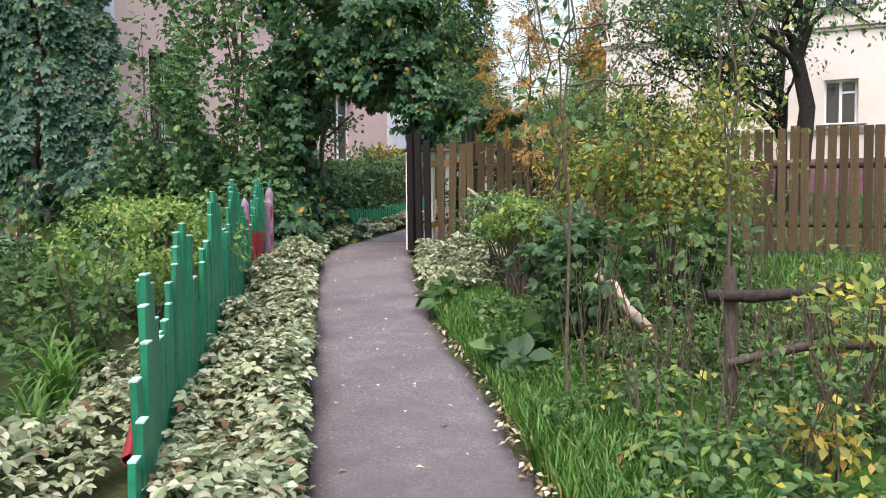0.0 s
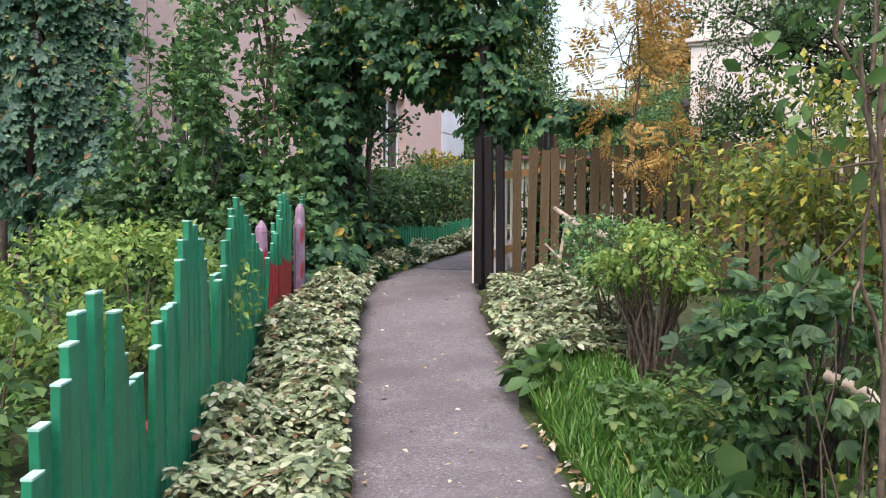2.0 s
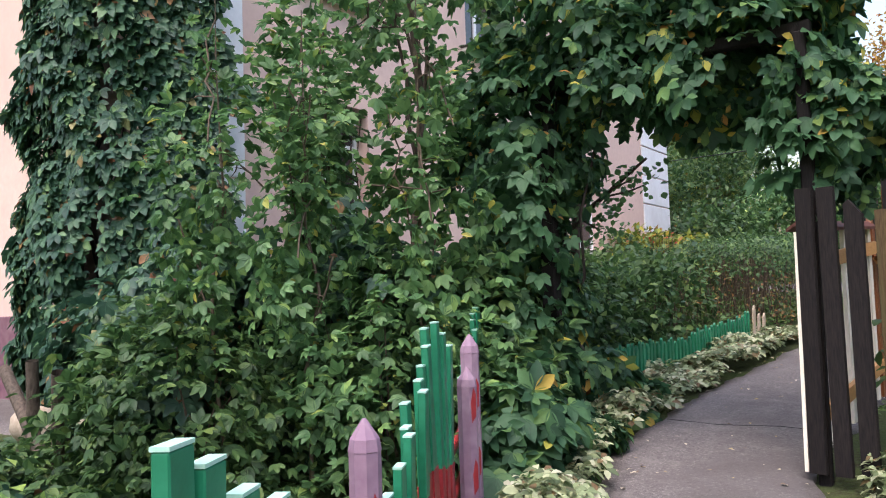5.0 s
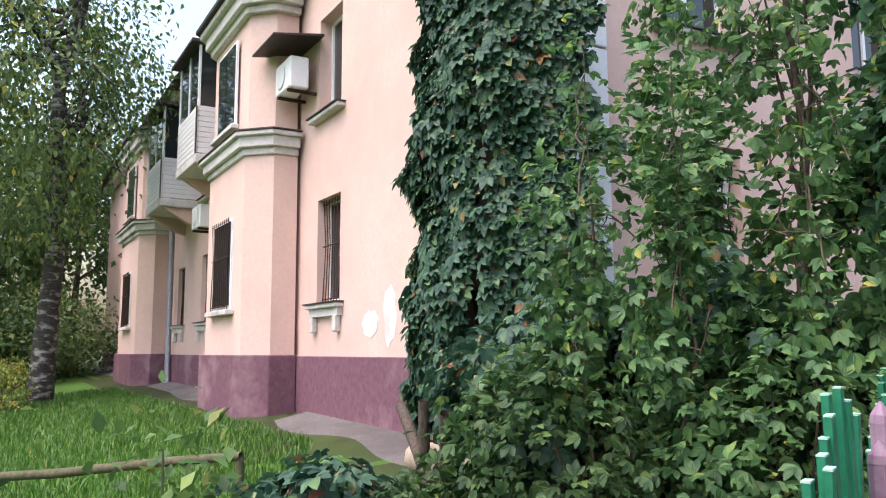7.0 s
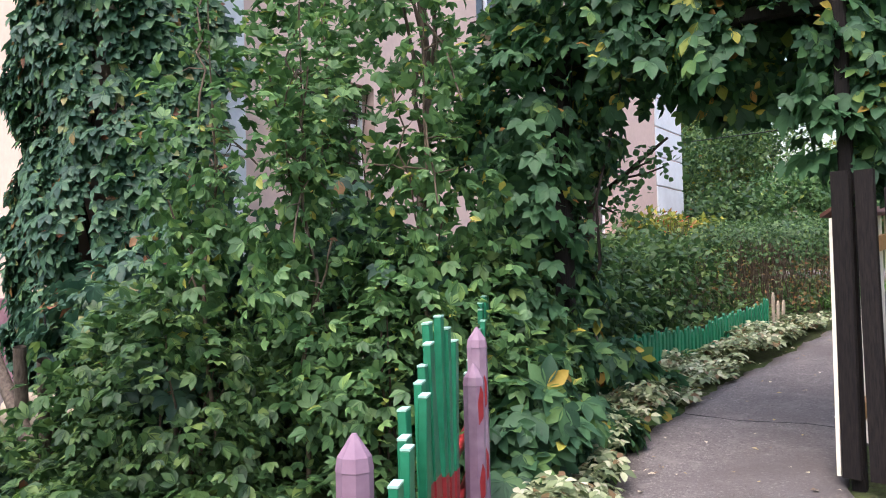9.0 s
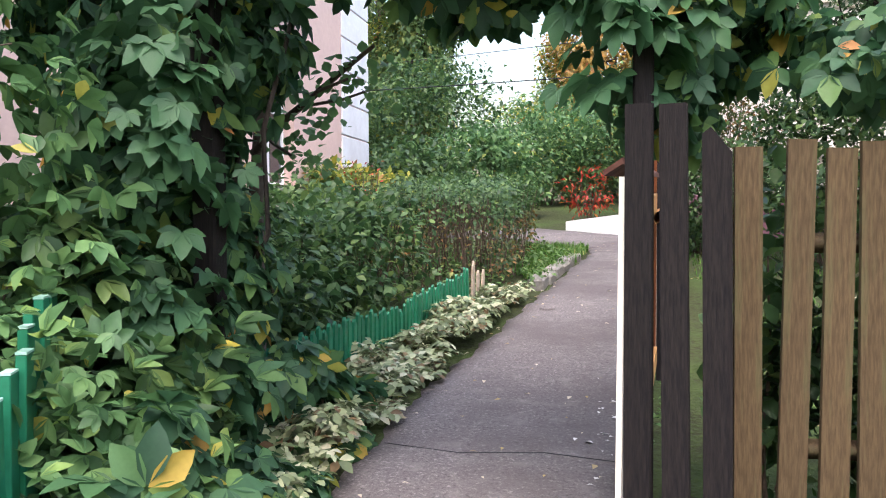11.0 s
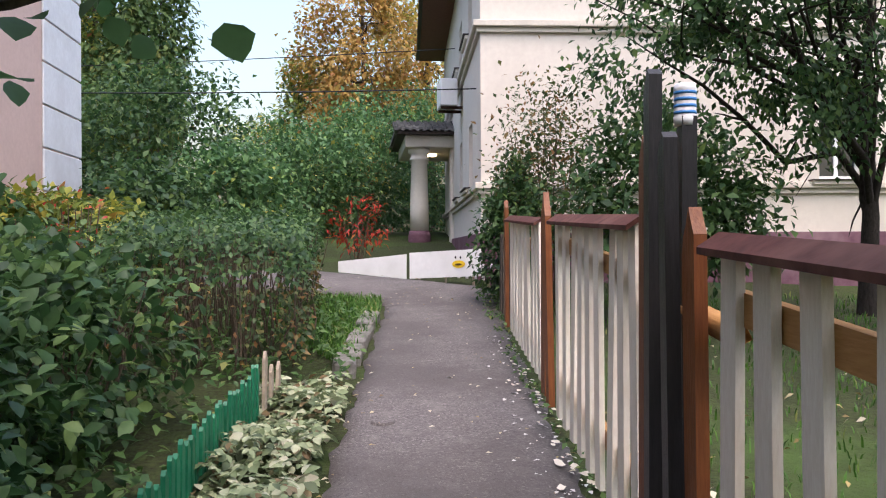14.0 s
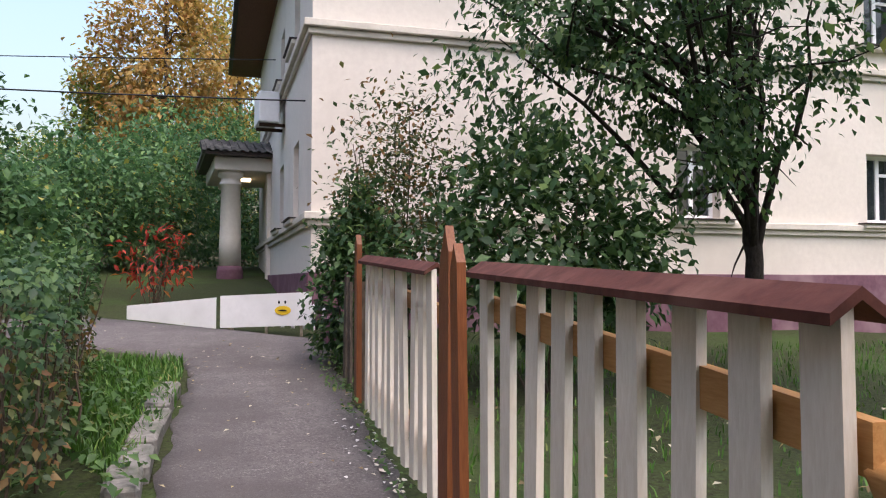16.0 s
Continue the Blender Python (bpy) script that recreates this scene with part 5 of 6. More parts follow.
bush("shrub", "autumn-tinted shrub by the cream house", -2.5, 20.0, (0.8, 0.6, 1.0), 4200, "simple", L_RUSSET, 0.075, 70, 14, lift=1.75)
bush("shrub", "dark leafy shrub behind the ivory fence", -1.6, 18.3, (1.1, 0.8, 0.8), 5200, "simple", L_SHRUB, 0.12, 90, 12, lift=1.3)

for x, y in ((-3.42, 10.72), (-2.9, 10.78), (-2.4, 10.85), (-1.9, 10.9), (-1.3, 11.0)):
    bush("shrub", "dark leafy shrub close behind the brown fence", x, y, (0.3, 0.2, 0.6), 1000, "broad", L_SHRUB, 0.09, 34, 7, lift=0.68, group="fence shrubs", shell=0.2)

# ---- left hedge past the arch ----
box_hedge("clipped hedge with green top and bare brown stems inside", -6.9, -5.3, 15.9, 19.2, 1.15, 26000, 0.06, L_SHRUB, L_RUSSET)
for x, y, r, h, m in ((-6.55, 12.4, 0.6, 0.5, L_SHRUB), (-6.75, 13.5, 0.7, 0.55, L_SHRUB), (-6.6, 14.7, 0.7, 0.55, L_SHRUB), (-7.8, 13.0, 0.8, 0.62, L_SHRUB), (-8.0, 14.6, 0.9, 0.65, L_SHRUB), (-7.7, 16.4, 0.8, 0.65, L_SHRUB), (-8.4, 11.6, 0.8, 0.7, L_SHRUB)):
    bush("shrub", "leafy dark green shrub in the garden bed", x, y, (r, r, h), 2300, "broad", m, 0.1, 90, 14, lift=h, group="bed shrubs", tight=0.16, shell=0.45)
tree("young_tree", "slender young tree with a long bare branch past the arch", -6.05, 11.5, 4.6, 0.055, (0.3, 0.3, 3.6), (0.9, 0.7, 0.9), 420, "broad", L_MAPLE, 0.12, BARK, 30, 7, 0.12, 0.3)

overhang = thing("leafy_branch", "long bare-barked branch with rounded green leaves", "branch")
spine = [Vector(q) for q in ((-6.03, 11.48, 2.52), (-5.8, 11.2, 2.6), (-5.5, 10.98, 2.71), (-5.3, 10.87, 2.81), (-5.1, 10.76, 2.9))]
twigs = [spine, [Vector(q) for q in ((-5.8, 11.2, 2.6), (-5.6, 11.1, 2.7), (-5.35, 11.05, 2.72), (-5.2, 11.0, 2.75))], [Vector(q) for q in ((-5.85, 11.25, 2.58), (-5.72, 11.05, 2.52), (-5.58, 10.95, 2.45))], [Vector(q) for q in ((-5.5, 10.98, 2.71), (-5.38, 10.8, 2.72), (-5.2, 10.7, 2.75))]]
link("limb", tubes("limb", [(run, [r * (1 - 0.16 * k) for k in range(len(run))]) for run, r in zip(twigs, (0.026, 0.011, 0.01, 0.01))], 7), BARK, overhang)
lp = [tuple(run[i].lerp(run[i + 1], f)) for run in twigs for i in range(len(run) - 1) for f in np.linspace(0.1, 1, 8)]
lp = np.array(lp) + rng.normal(0, 0.06, (len(lp), 3)) - np.array((0, 0, 0.02))
for c, r, n in (((-5.6, 11.05, 2.53), (0.1, 0.08, 0.08), 44), ((-5.2, 10.86, 2.8), (0.09, 0.07, 0.06), 36), ((-5.62, 11.0, 2.8), (0.08, 0.07, 0.06), 28)):
    lp = np.concatenate([lp, np.array(c) + rng.normal(0, 1, (n, 3)) * np.array(r)])
for q in lp:
    link("leaf", leaves("leaf", q[None], rng.normal(0, 0.6, (1, 3)) + np.array([[0.2, -0.2, -0.5]]), rng.normal(0, 0.4, (1, 3)) + np.array([[0, -0.4, 0.8]]), rng.uniform(0.035, 0.062, 1), "round"), L_MAPLE, overhang)

# ---- distance ----
def far_tree(x, y, h, r, mat, label, n=9500, size=0.25, group="", bark=BARK, clumps=90, leaf="simple"):
    tree("tree", label, x, y, h * 0.9, 0.016 * h, (0, 0, h * 0.57), (r, r, h * 0.45), n, leaf, mat, size, bark, clumps, 8, 0.11, 0.3, group=group, sides=6)


far_tree(-4.7, 43, 11.5, 2.8, L_ORANGE, "broad tree in orange-gold autumn leaf")
far_tree(-6.4, 46, 8.5, 2.3, L_YELLOWING, "broad tree with yellow-green autumn leaves")
far_tree(-1.6, 47, 14.5, 3.0, L_YELLOW, "tall tree in yellow autumn leaf")
far_tree(-9.5, 52, 6.5, 2.6, L_YELLOWING, "tree with pale yellow-green leaves", 4000)
far_tree(-17, 58, 11, 2.8, L_FAR, "distant birch with drooping crown", 3000)
far_tree(-17, 40, 9.5, 3.2, L_YELLOWING, "tree with yellow-green leaves beyond the path")
far_tree(-21, 37, 11, 3.6, L_FAR, "dark green tree beyond the hedge")
far_tree(-14.2, 39.5, 14, 3.0, L_FAR, "tall dark green tree beyond the building end")
far_tree(-12.0, 36.5, 11.5, 2.0, L_FAR, "tall dark green tree beyond the building end")
far_tree(-13.5, 38, 7, 2.6, L_YELLOWING, "tree with yellow-green leaves beyond the path")
for x, y, r, h, m in ((-9.4, 29, 2.0, 1.9, L_SHRUB), (-12.8, 31, 2.4, 2.0, L_FAR), (-6.5, 31.5, 1.6, 1.5, L_MAPLE), (-5.2, 33.5, 1.5, 1.8, L_MAPLE), (-8.6, 24.0, 1.1, 0.8, L_SHRUB), (-7.6, 26.5, 1.3, 1.0, L_MAPLE), (-16, 32, 2.6, 2.4, L_FAR), (-4.3, 36, 1.6, 2.2, L_MAPLE), (-2.5, 37.5, 1.5, 2.2, L_MAPLE), (-1.4, 40, 1.8, 2.5, L_FAR), (-9.0, 21.6, 1.0, 0.6, L_YELLOWING)):
    bush("shrub", "dense green shrub beyond the path", x, y, (r, r, h), 5200, "simple", m, 0.17, 80, 8, group="distant shrubs", shell=0.6)
bush("red_shrub", "small shrub with vivid red autumn leaves", -4.9, 25.0, (0.55, 0.4, 0.5), 240, "narrow", L_RED, 0.15, 30, 10, lift=0.65)
bush("meadow_flower", "tall pink-flowered stems among the shrubs", -7.2, 16.8, (0.3, 0.3, 0.3), 60, "simple", L_RED, 0.05, 8, 10, lift=1.1, category="flower")

tree("birch_tree", "leaning birch with drooping leafy branches on the lawn", -24, 6.55, 13, 0.27, (0.5, -1.2, 8.0), (3.4, 4.2, 4.6), 17000, "simple", L_BIRCH, 0.17, BIRCH_BARK, 170, 14, 0.09, 0.2, lean=(1.2, 0.5), droop=1.2)
for x, y, h, r in ((-38, 5, 12, 4), (-44, 9, 13, 4), (-33, 1, 10, 3.5), (-50, 4, 14, 5), (-36, -6, 11, 4), (-42, 0, 12, 4)):
    far_tree(x, y, h, r, L_FAR, "green tree at the end of the lawn", 8000, 0.33)
for x, y in ((-33, 6.4), (-36, 7.8), (-38, 3), (-35, 4.6), (-29, 3.5)):
    bush("shrub", "dense green shrub at the lawn's end", x, y, (2.2, 2.0, 1.5), 4200, "simple", L_FAR, 0.2, 70, 8, group="distant shrubs", shell=0.6)
bush("flower_clump", "clump of garden flowers on the lawn", -22.5, 5.9, (1.1, 0.5, 0.5), 1500, "simple", L_YELLOWING, 0.09, 30, 8, lift=0.5, category="plant")
for x, y, h, r in ((14, 15, 9, 3), (16, 6, 10, 3.5), (12, -16, 10, 4), (-14, -18, 11, 4), (22, 0, 11, 4)):
    far_tree(x, y, h, r, L_FAR, "green tree around the garden", 4000, 0.34)


# ---- ground cover ----
def inside(poly, p):
    x, y = p[:, 0], p[:, 1]
    hit = np.zeros(len(p), bool)
    n = len(poly)
    for i in range(n):
        (x0, y0), (x1, y1) = poly[i], poly[(i + 1) % n]
        c = ((y0 > y) != (y1 > y)) & (x < (x1 - x0) * (y - y0) / (y1 - y0 + 1e-12) + x0)
        hit ^= c
    return hit


def scatter(poly, n):
    lo, hi = np.min(poly, 0), np.max(poly, 0)
    p = rng.uniform(lo, hi, (int(n * 1.2 * np.prod(hi - lo) / max(1e-3, area(poly))) + 10, 2))
    return p[inside(poly, p)][:n]


def area(poly):
    return abs(sum(poly[i][0] * poly[(i + 1) % len(poly)][1] - poly[(i + 1) % len(poly)][0] * poly[i][1] for i in range(len(poly)))) / 2


def ground_leaves(name, label, poly, n, height, size, kind, mat, category="ground cover", flat=0.7):
    p = scatter(poly, n)
    lump = 0.55 + 0.45 * np.sin(p[:, 0] * 5.3 + 1.7 * np.sin(p[:, 1] * 2.1)) * np.sin(p[:, 1] * 4.1 + p[:, 0])
    z = ground_z(p[:, 0], p[:, 1]) + height * lump * rng.uniform(0.45, 1.0, len(p)) + 0.03
    a = rng.uniform(0, 6.283, len(p))
    axis = np.stack([np.cos(a), np.sin(a), rng.normal(-0.25, 0.3, len(p))], 1)
    nrm = np.stack([rng.normal(0, flat * 0.55, len(p)), rng.normal(0, flat * 0.55, len(p)), np.ones(len(p))], 1)
    ob = link(name, leaves(name, np.column_stack([p, z]), axis, nrm, size * rng.uniform(0.6, 1.25, len(p)), kind), mat)
    return tagged(ob, label, category, kind="stuff")


def grass(name, label, poly, n, height, mat=None):
    p = scatter(poly, n)
    k = len(p)
    z = ground_z(p[:, 0], p[:, 1]) - 0.02
    a = rng.uniform(0, 6.283, k)
    h = height * rng.uniform(0.5, 1.3, k)
    lean = rng.uniform(0.1, 0.7, k)
    w = 0.004 + 0.004 * rng.uniform(0, 1, k)
    d = np.stack([np.cos(a), np.sin(a), np.zeros(k)], 1)
    s = np.stack([-np.sin(a), np.cos(a), np.zeros(k)], 1) * w[:, None]
    b = np.column_stack([p, z])
    m = b + d * (h * lean * 0.35)[:, None] + np.array([0, 0, 1]) * (h * 0.6)[:, None]
    t = b + d * (h * lean)[:, None] + np.array([0, 0, 1]) * (h * 0.95)[:, None]
    v = np.stack([b - s, b + s, m + s, m - s, t + s * 0.2, t - s * 0.2], 1).reshape(-1, 3)
    q = (np.array([(0, 1, 2, 3), (3, 2, 4, 5)])[None] + (np.arange(k) * 6)[:, None, None]).reshape(-1, 4)
    return tagged(link(name, quick_mesh(name, v, q), mat or L_GRASS), label, "grass", kind="stuff")


ground_leaves("variegated_goutweed", "dense strip of pale variegated ground cover along the path", [(-0.9, 0.6), (-0.45, 0.6), (-1.72, 3.0), (-2.75, 5.0), (-4.22, 7.8), (-4.7, 8.8), (-5.08, 8.4), (-3.74, 5.6), (-2.36, 3.0)], 14500, 0.4, 0.09, "three", L_GOUT)
ground_leaves("variegated_goutweed", "pale variegated ground cover inside the green fence", [(-2.5, 2.0), (-2.6, 3.0), (-3.3, 4.4), (-3.9, 4.2), (-3.0, 2.2)], 650, 0.3, 0.09, "three", L_GOUT)
ground_leaves("variegated_goutweed", "pale variegated ground cover before the brown fence", [(-2.5, 6.9), (-3.35, 8.75), (-3.75, 10.1), (-2.6, 9.8), (-1.9, 8.6), (-1.9, 7.6)], 5200, 0.34, 0.09, "three", L_GOUT)
ground_leaves("variegated_goutweed", "pale variegated ground cover past the archway", [(-5.65, 10.7), (-5.3, 10.8), (-5.22, 12.6), (-5.05, 14.6), (-5.0, 15.6), (-5.5, 15.7), (-5.6, 13.8), (-5.75, 12.0)], 1900, 0.26, 0.1, "three", L_GOUT)
ground_leaves("variegated_goutweed", "pale variegated ground cover at the archway foot", [(-4.5, 8.4), (-4.95, 9.4), (-5.22, 10.3), (-5.28, 11.2), (-5.7, 11.2), (-5.6, 10.0), (-5.4, 9.0), (-5.0, 8.4)], 700, 0.24, 0.1, "three", L_GOUT)
ground_leaves("ground_ivy", "low dark leafy weeds under the garden shrubs", [(-5.0, 6.0), (-8.2, 6.6), (-9.5, 8.8), (-7.0, 12.0), (-5.9, 11.5), (-5.6, 9.5)], 3000, 0.3, 0.1, "lobed", L_SHRUB)
ground_leaves("weeds", "mixed green weeds under the right-hand shrubs", [(-0.9, 4.0), (-2.0, 6.4), (-2.0, 7.2), (0.6, 7.4), (2.2, 5.5), (1.8, 3.2), (-0.2, 3.0)], 9500, 0.26, 0.062, "broad", L_WEED)
ground_leaves("weeds", "mixed green weeds in the left garden", [(-2.6, 1.6), (-3.9, 4.2), (-5.2, 6.8), (-8.0, 6.8), (-8.0, 1.0), (-3.0, 0.5)], 9000, 0.4, 0.09, "simple", L_WEED)
ground_leaves("weeds", "leafy weeds below the hedge past the arch", [(-5.6, 12.6), (-5.5, 15.0), (-4.95, 15.6), (-4.75, 18.4), (-5.3, 19.6), (-7.2, 19.5), (-8.4, 13.0), (-7.0, 11.0)], 3600, 0.25, 0.08, "simple", L_WEED)
grass("verge_grass", "bright green uncut grass along the path edge", [(0.2, 2.0), (-0.66, 3.3), (-1.27, 4.55), (-2.15, 6.11), (-2.75, 7.5), (-2.1, 7.5), (-1.4, 6.2), (-0.5, 4.6), (0.8, 2.0)], 16000, 0.16)
grass("lawn_grass", "bright mown lawn grass behind the rustic rail", [(-0.6, 7.0), (0.3, 4.6), (3.5, 3.0), (6.0, 6.0), (4.5, 10.8), (-1.2, 10.2)], 26000, 0.12)
grass("lawn_grass", "bright green lawn grass before the pink building", [(-7.6, 3.0), (-9.2, 7.4), (-12.6, 8.9), (-20, 8.6), (-26, 8.4), (-26, 3), (-14, 0)], 70000, 0.1)
grass("verge_grass", "grass tuft beside the path by the kerb", [(-4.72, 18.2), (-4.6, 19.9), (-5.4, 20.1), (-6.0, 18.6), (-5.0, 16.4)], 4500, 0.12)
grass("lawn_grass", "shaded grass behind the ivory fence", [(-3.3, 11.0), (-3.2, 20.5), (6, 20.5), (6, 11.5)], 9000, 0.07)
ground_leaves("fallen_leaves", "brown fallen leaves on the soil behind the ivory fence", [(-3.5, 10.8), (-3.3, 18.0), (1, 18.0), (1, 11.0)], 420, 0.03, 0.06, "simple", L_LITTER)
grass("lawn_grass", "bright green grass among the right-hand shrubs", [(-1.3, 6.3), (-0.3, 5.0), (0.6, 6.5), (0.5, 9.8), (-1.5, 9.9)], 14000, 0.13)
ground_leaves("weeds", "yellowing weeds among the right-hand shrubs", [(-0.7, 4.0), (-1.6, 6.4), (0.6, 7.4), (2.0, 5.5), (1.6, 3.0), (0.0, 2.8)], 1500, 0.36, 0.06, "simple", L_YELLOWING)


def litter():
    n = 420
    f = rng.uniform(0.1, 0.97, n)
    k = np.linspace(0, 1, len(LEFT))
    lx, ly = np.interp(f, k, [p[0] for p in LEFT]), np.interp(f, k, [p[1] for p in LEFT])
    rx, ry = np.interp(f, k, [p[0] for p in RIGHT]), np.interp(f, k, [p[1] for p in RIGHT])
    w = rng.beta(0.5, 0.42, n)
    x, y = lx + (rx - lx) * w, ly + (ry - ly) * w
    z = ground_z(x, y) + 0.018
    a = rng.uniform(0, 6.283, n)
    axis = np.stack([np.cos(a), np.sin(a), np.zeros(n)], 1)
    nrm = np.stack([rng.normal(0, 0.15, n), rng.normal(0, 0.15, n), np.ones(n)], 1)
    ob = link("fallen_leaves", leaves("fallen_leaves", np.stack([x, y, z], 1), axis, nrm, rng.uniform(0.02, 0.055, n), "simple"), L_LITTER)
    tagged(ob, "scattered pale fallen leaves on the asphalt", "leaves", kind="stuff")


litter()


def paint_splashes():
    """Dried drips of ivory paint on the asphalt along the foot of the fence."""
    v, f = [], []
    for x0, y0, n, s in ((-3.78, 13.9, 12, 0.055), (-3.66, 15.2, 9, 0.04), (-3.63, 16.2, 9, 0.035), (-3.75, 15.6, 8, 0.03), (-3.7, 14.5, 8, 0.03)):
        for _ in range(n):
            x, y, r = x0 + rng.normal(0, 0.045), y0 + rng.normal(0, 0.2), s * rng.uniform(0.15, 0.8)
            k = len(v)
            for i in range(9):
                a = 6.283 * i / 9
                q = r * rng.uniform(0.55, 1.25)
                px_, py_ = x + 0.8 * q * math.cos(a), y + 1.3 * q * math.sin(a)
                v.append((px_, py_, float(ground_z(px_, py_)) + 0.019))
            f.append(tuple(range(k, k + 9)))
    me = bpy.data.meshes.new("paint_splash")
    me.from_pydata(v, [], f)
    tagged(link("paint_splash", me, IVORY), "dried ivory paint drips on the asphalt beside the fence", "paint", kind="stuff")


paint_splashes()


# ---- kerb, signs, small things ----
kerb_root = thing("kerb", "broken old concrete kerb stones beside the path", "kerb")
ky = 16.15
for i in range(6):
    kx = -4.93 + 0.09 * (ky - 16.15)
    gz = float(ground_z(kx, ky))
    part("kerb_stone", boxed(-0.09, 0, -0.08, 0.09, 0.42, 0.09 - 0.02 * (i % 2), bevel=0.02), CONCRETE, kerb_root).matrix_basis = pose(kx - 0.08, ky, gz, 4.8, rng.normal(0, 3), -5 + rng.normal(0, 3))
    ky += 0.44


def sign_panel(a, b, label, mouth):
    """A white sheet on stakes. a, b: its lower corners; the sheet is 0.4 m high."""
    root = thing("sign_panel", label, "sign", "white panels")
    a, b = Vector(a), Vector(b)
    d = (b - a).normalized()
    nrm = Vector((-d.y, d.x, 0)).normalized()
    if nrm.y > 0:
        nrm = -nrm
    bm = bmesh.new()
    up = Vector((0, 0, 0.4))
    vs = [bm.verts.new(p + nrm * k) for k in (0, 0.012) for p in (a, b, b + up, a + up)]
    for f in ((0, 1, 2, 3), (7, 6, 5, 4), (0, 4, 5, 1), (1, 5, 6, 2), (2, 6, 7, 3), (3, 7, 4, 0)):
        bm.faces.new([vs[i] for i in f])
    bmesh.ops.recalc_face_normals(bm, faces=bm.faces)
    part("sheet", bm, SHEET, root)
    for f in (0.12, 0.5, 0.88):
        p = a.lerp(b, f) - nrm * 0.03
        link("stake", tubes("stake", [([(p.x, p.y, p.z - 0.4), (p.x, p.y, p.z + 0.3)], [0.018, 0.018])], 6), DEAD_WOOD, root)
    if mouth:
        c = a.lerp(b, 0.3) + Vector((0, 0, 0.19)) + nrm * 0.014
        turn = Matrix((d, Vector((0, 0, 1)), nrm)).transposed().to_4x4()
        def oval(name, cx, cz, rx, rz, off, mat):
            bm = bmesh.new()
            r0 = [bm.verts.new((cx + rx * math.cos(k * math.pi / 10), cz + rz * math.sin(k * math.pi / 10), off)) for k in range(20)]
            r1 = [bm.verts.new((v.co.x, v.co.y, off + 0.006)) for v in r0]
            bm.faces.new(r1)
            for k in range(20):
                bm.faces.new((r0[k], r0[(k + 1) % 20], r1[(k + 1) % 20], r1[k]))
            ob = part(name, bm, mat, root)
            ob.matrix_basis = Matrix.Translation(c) @ turn
        oval("yellow_oval", 0, 0, 0.11, 0.055, 0, YELLOW)
        oval("dark_stroke", 0, 0.0, 0.06, 0.01, 0.007, BLACK)
        oval("dark_dot", -0.035, 0.1, 0.013, 0.02, 0, BLACK)
        oval("dark_dot", 0.05, 0.1, 0.013, 0.02, 0, BLACK)


sign_panel((-3.1, 21.6, 1.98), (-4.1, 22.39, 1.92), "white painted sheet with a yellow oval on stakes", True)
sign_panel((-4.15, 22.43, 1.9), (-5.22, 23.28, 1.78), "plain white painted sheet on short stakes", False)


def cable(a, b, sag, r=0.012):
    a, b = Vector(a), Vector(b)
    pts = [a.lerp(b, i / 14) - Vector((0, 0, sag * 4 * (i / 14) * (1 - i / 14))) for i in range(15)]
    ob = link("cable", tubes("cable", [(pts, [r] * 15)], 4), BLACK)
    tagged(ob, "thin black overhead cable strung between buildings", "cable", "overhead cables")


cable((-30, 30, 6.8), (1.0, 22.0, 5.0), 0.5)
cable((-40, 42, 9.0), (-2.7, 28, 6.9), 0.4)


def ac_unit(x, z, group="air conditioners"):
    root = thing("air_conditioner", "white outdoor air-conditioner unit on wall brackets", "air conditioner", group)
    y0, y1 = FY - 0.5, FY - 0.18
    part("casing", boxed(x, y0, z, x + 0.75, y1, z + 0.52, bevel=0.02), PVC, root)
    part("fan_grille", lathe([(0.2, 0), (0.2, 0.012), (0.16, 0.02), (0.03, 0.02)], 0, 0, 18), SIDING, root).matrix_basis = pose(x + 0.3, y0 - 0.002, z + 0.26, 90)
    for bx in (x + 0.1, x + 0.6):
        part("bracket", boxed(bx, y0, z - 0.05, bx + 0.04, FY - 0.004, z - 0.002), IRON, root)
    return root


ac_unit(-15.9, 6.2)
ac_unit(-21.9, 4.75)
hood = thing("canopy", "rusty corrugated tin hood over the air conditioner", "canopy")
part("hood_sheet", prism([(FY - 0.004, 7.05), (FY - 0.85, 6.92), (FY - 0.85, 6.95), (FY - 0.004, 7.09)], -16.1, -14.95, "yzx"), TIN, hood)
pipe = thing("downpipe", "grey painted metal rainwater downpipe on the facade", "downpipe")
link("pipe", tubes("pipe", [([(-25.9, FY - 0.15, 8.7), (-25.9, FY - 0.15, 1.2), (-25.8, FY - 0.3, 1.0), (-26.6, FY - 2.2, 0.85)], [0.075] * 4)], 10), PIPE, pipe)
logs = thing("log_pile", "pile of old sticks and cut logs by the wall", "logs")
for axis, radii, mat in (([(-9.5, 9.1, 0.98), (-10.1, 9.0, 1.0)], [0.16, 0.16], DEAD_WOOD), ([(-9.85, 8.7, 1.5), (-8.9, 8.5, 0.9)], [0.05, 0.055], BARK), ([(-9.2, 8.6, 0.8), (-9.05, 8.5, 1.6)], [0.05, 0.045], BARK), ([(-9.7, 8.8, 1.2), (-8.5, 8.6, 1.15)], [0.035, 0.03], DEAD_WOOD), ([(-8.7, 8.5, 0.85), (-8.35, 8.3, 1.55)], [0.045, 0.04], BARK)):
    link("log", tubes("log", [(axis, radii)], 9), mat, logs)


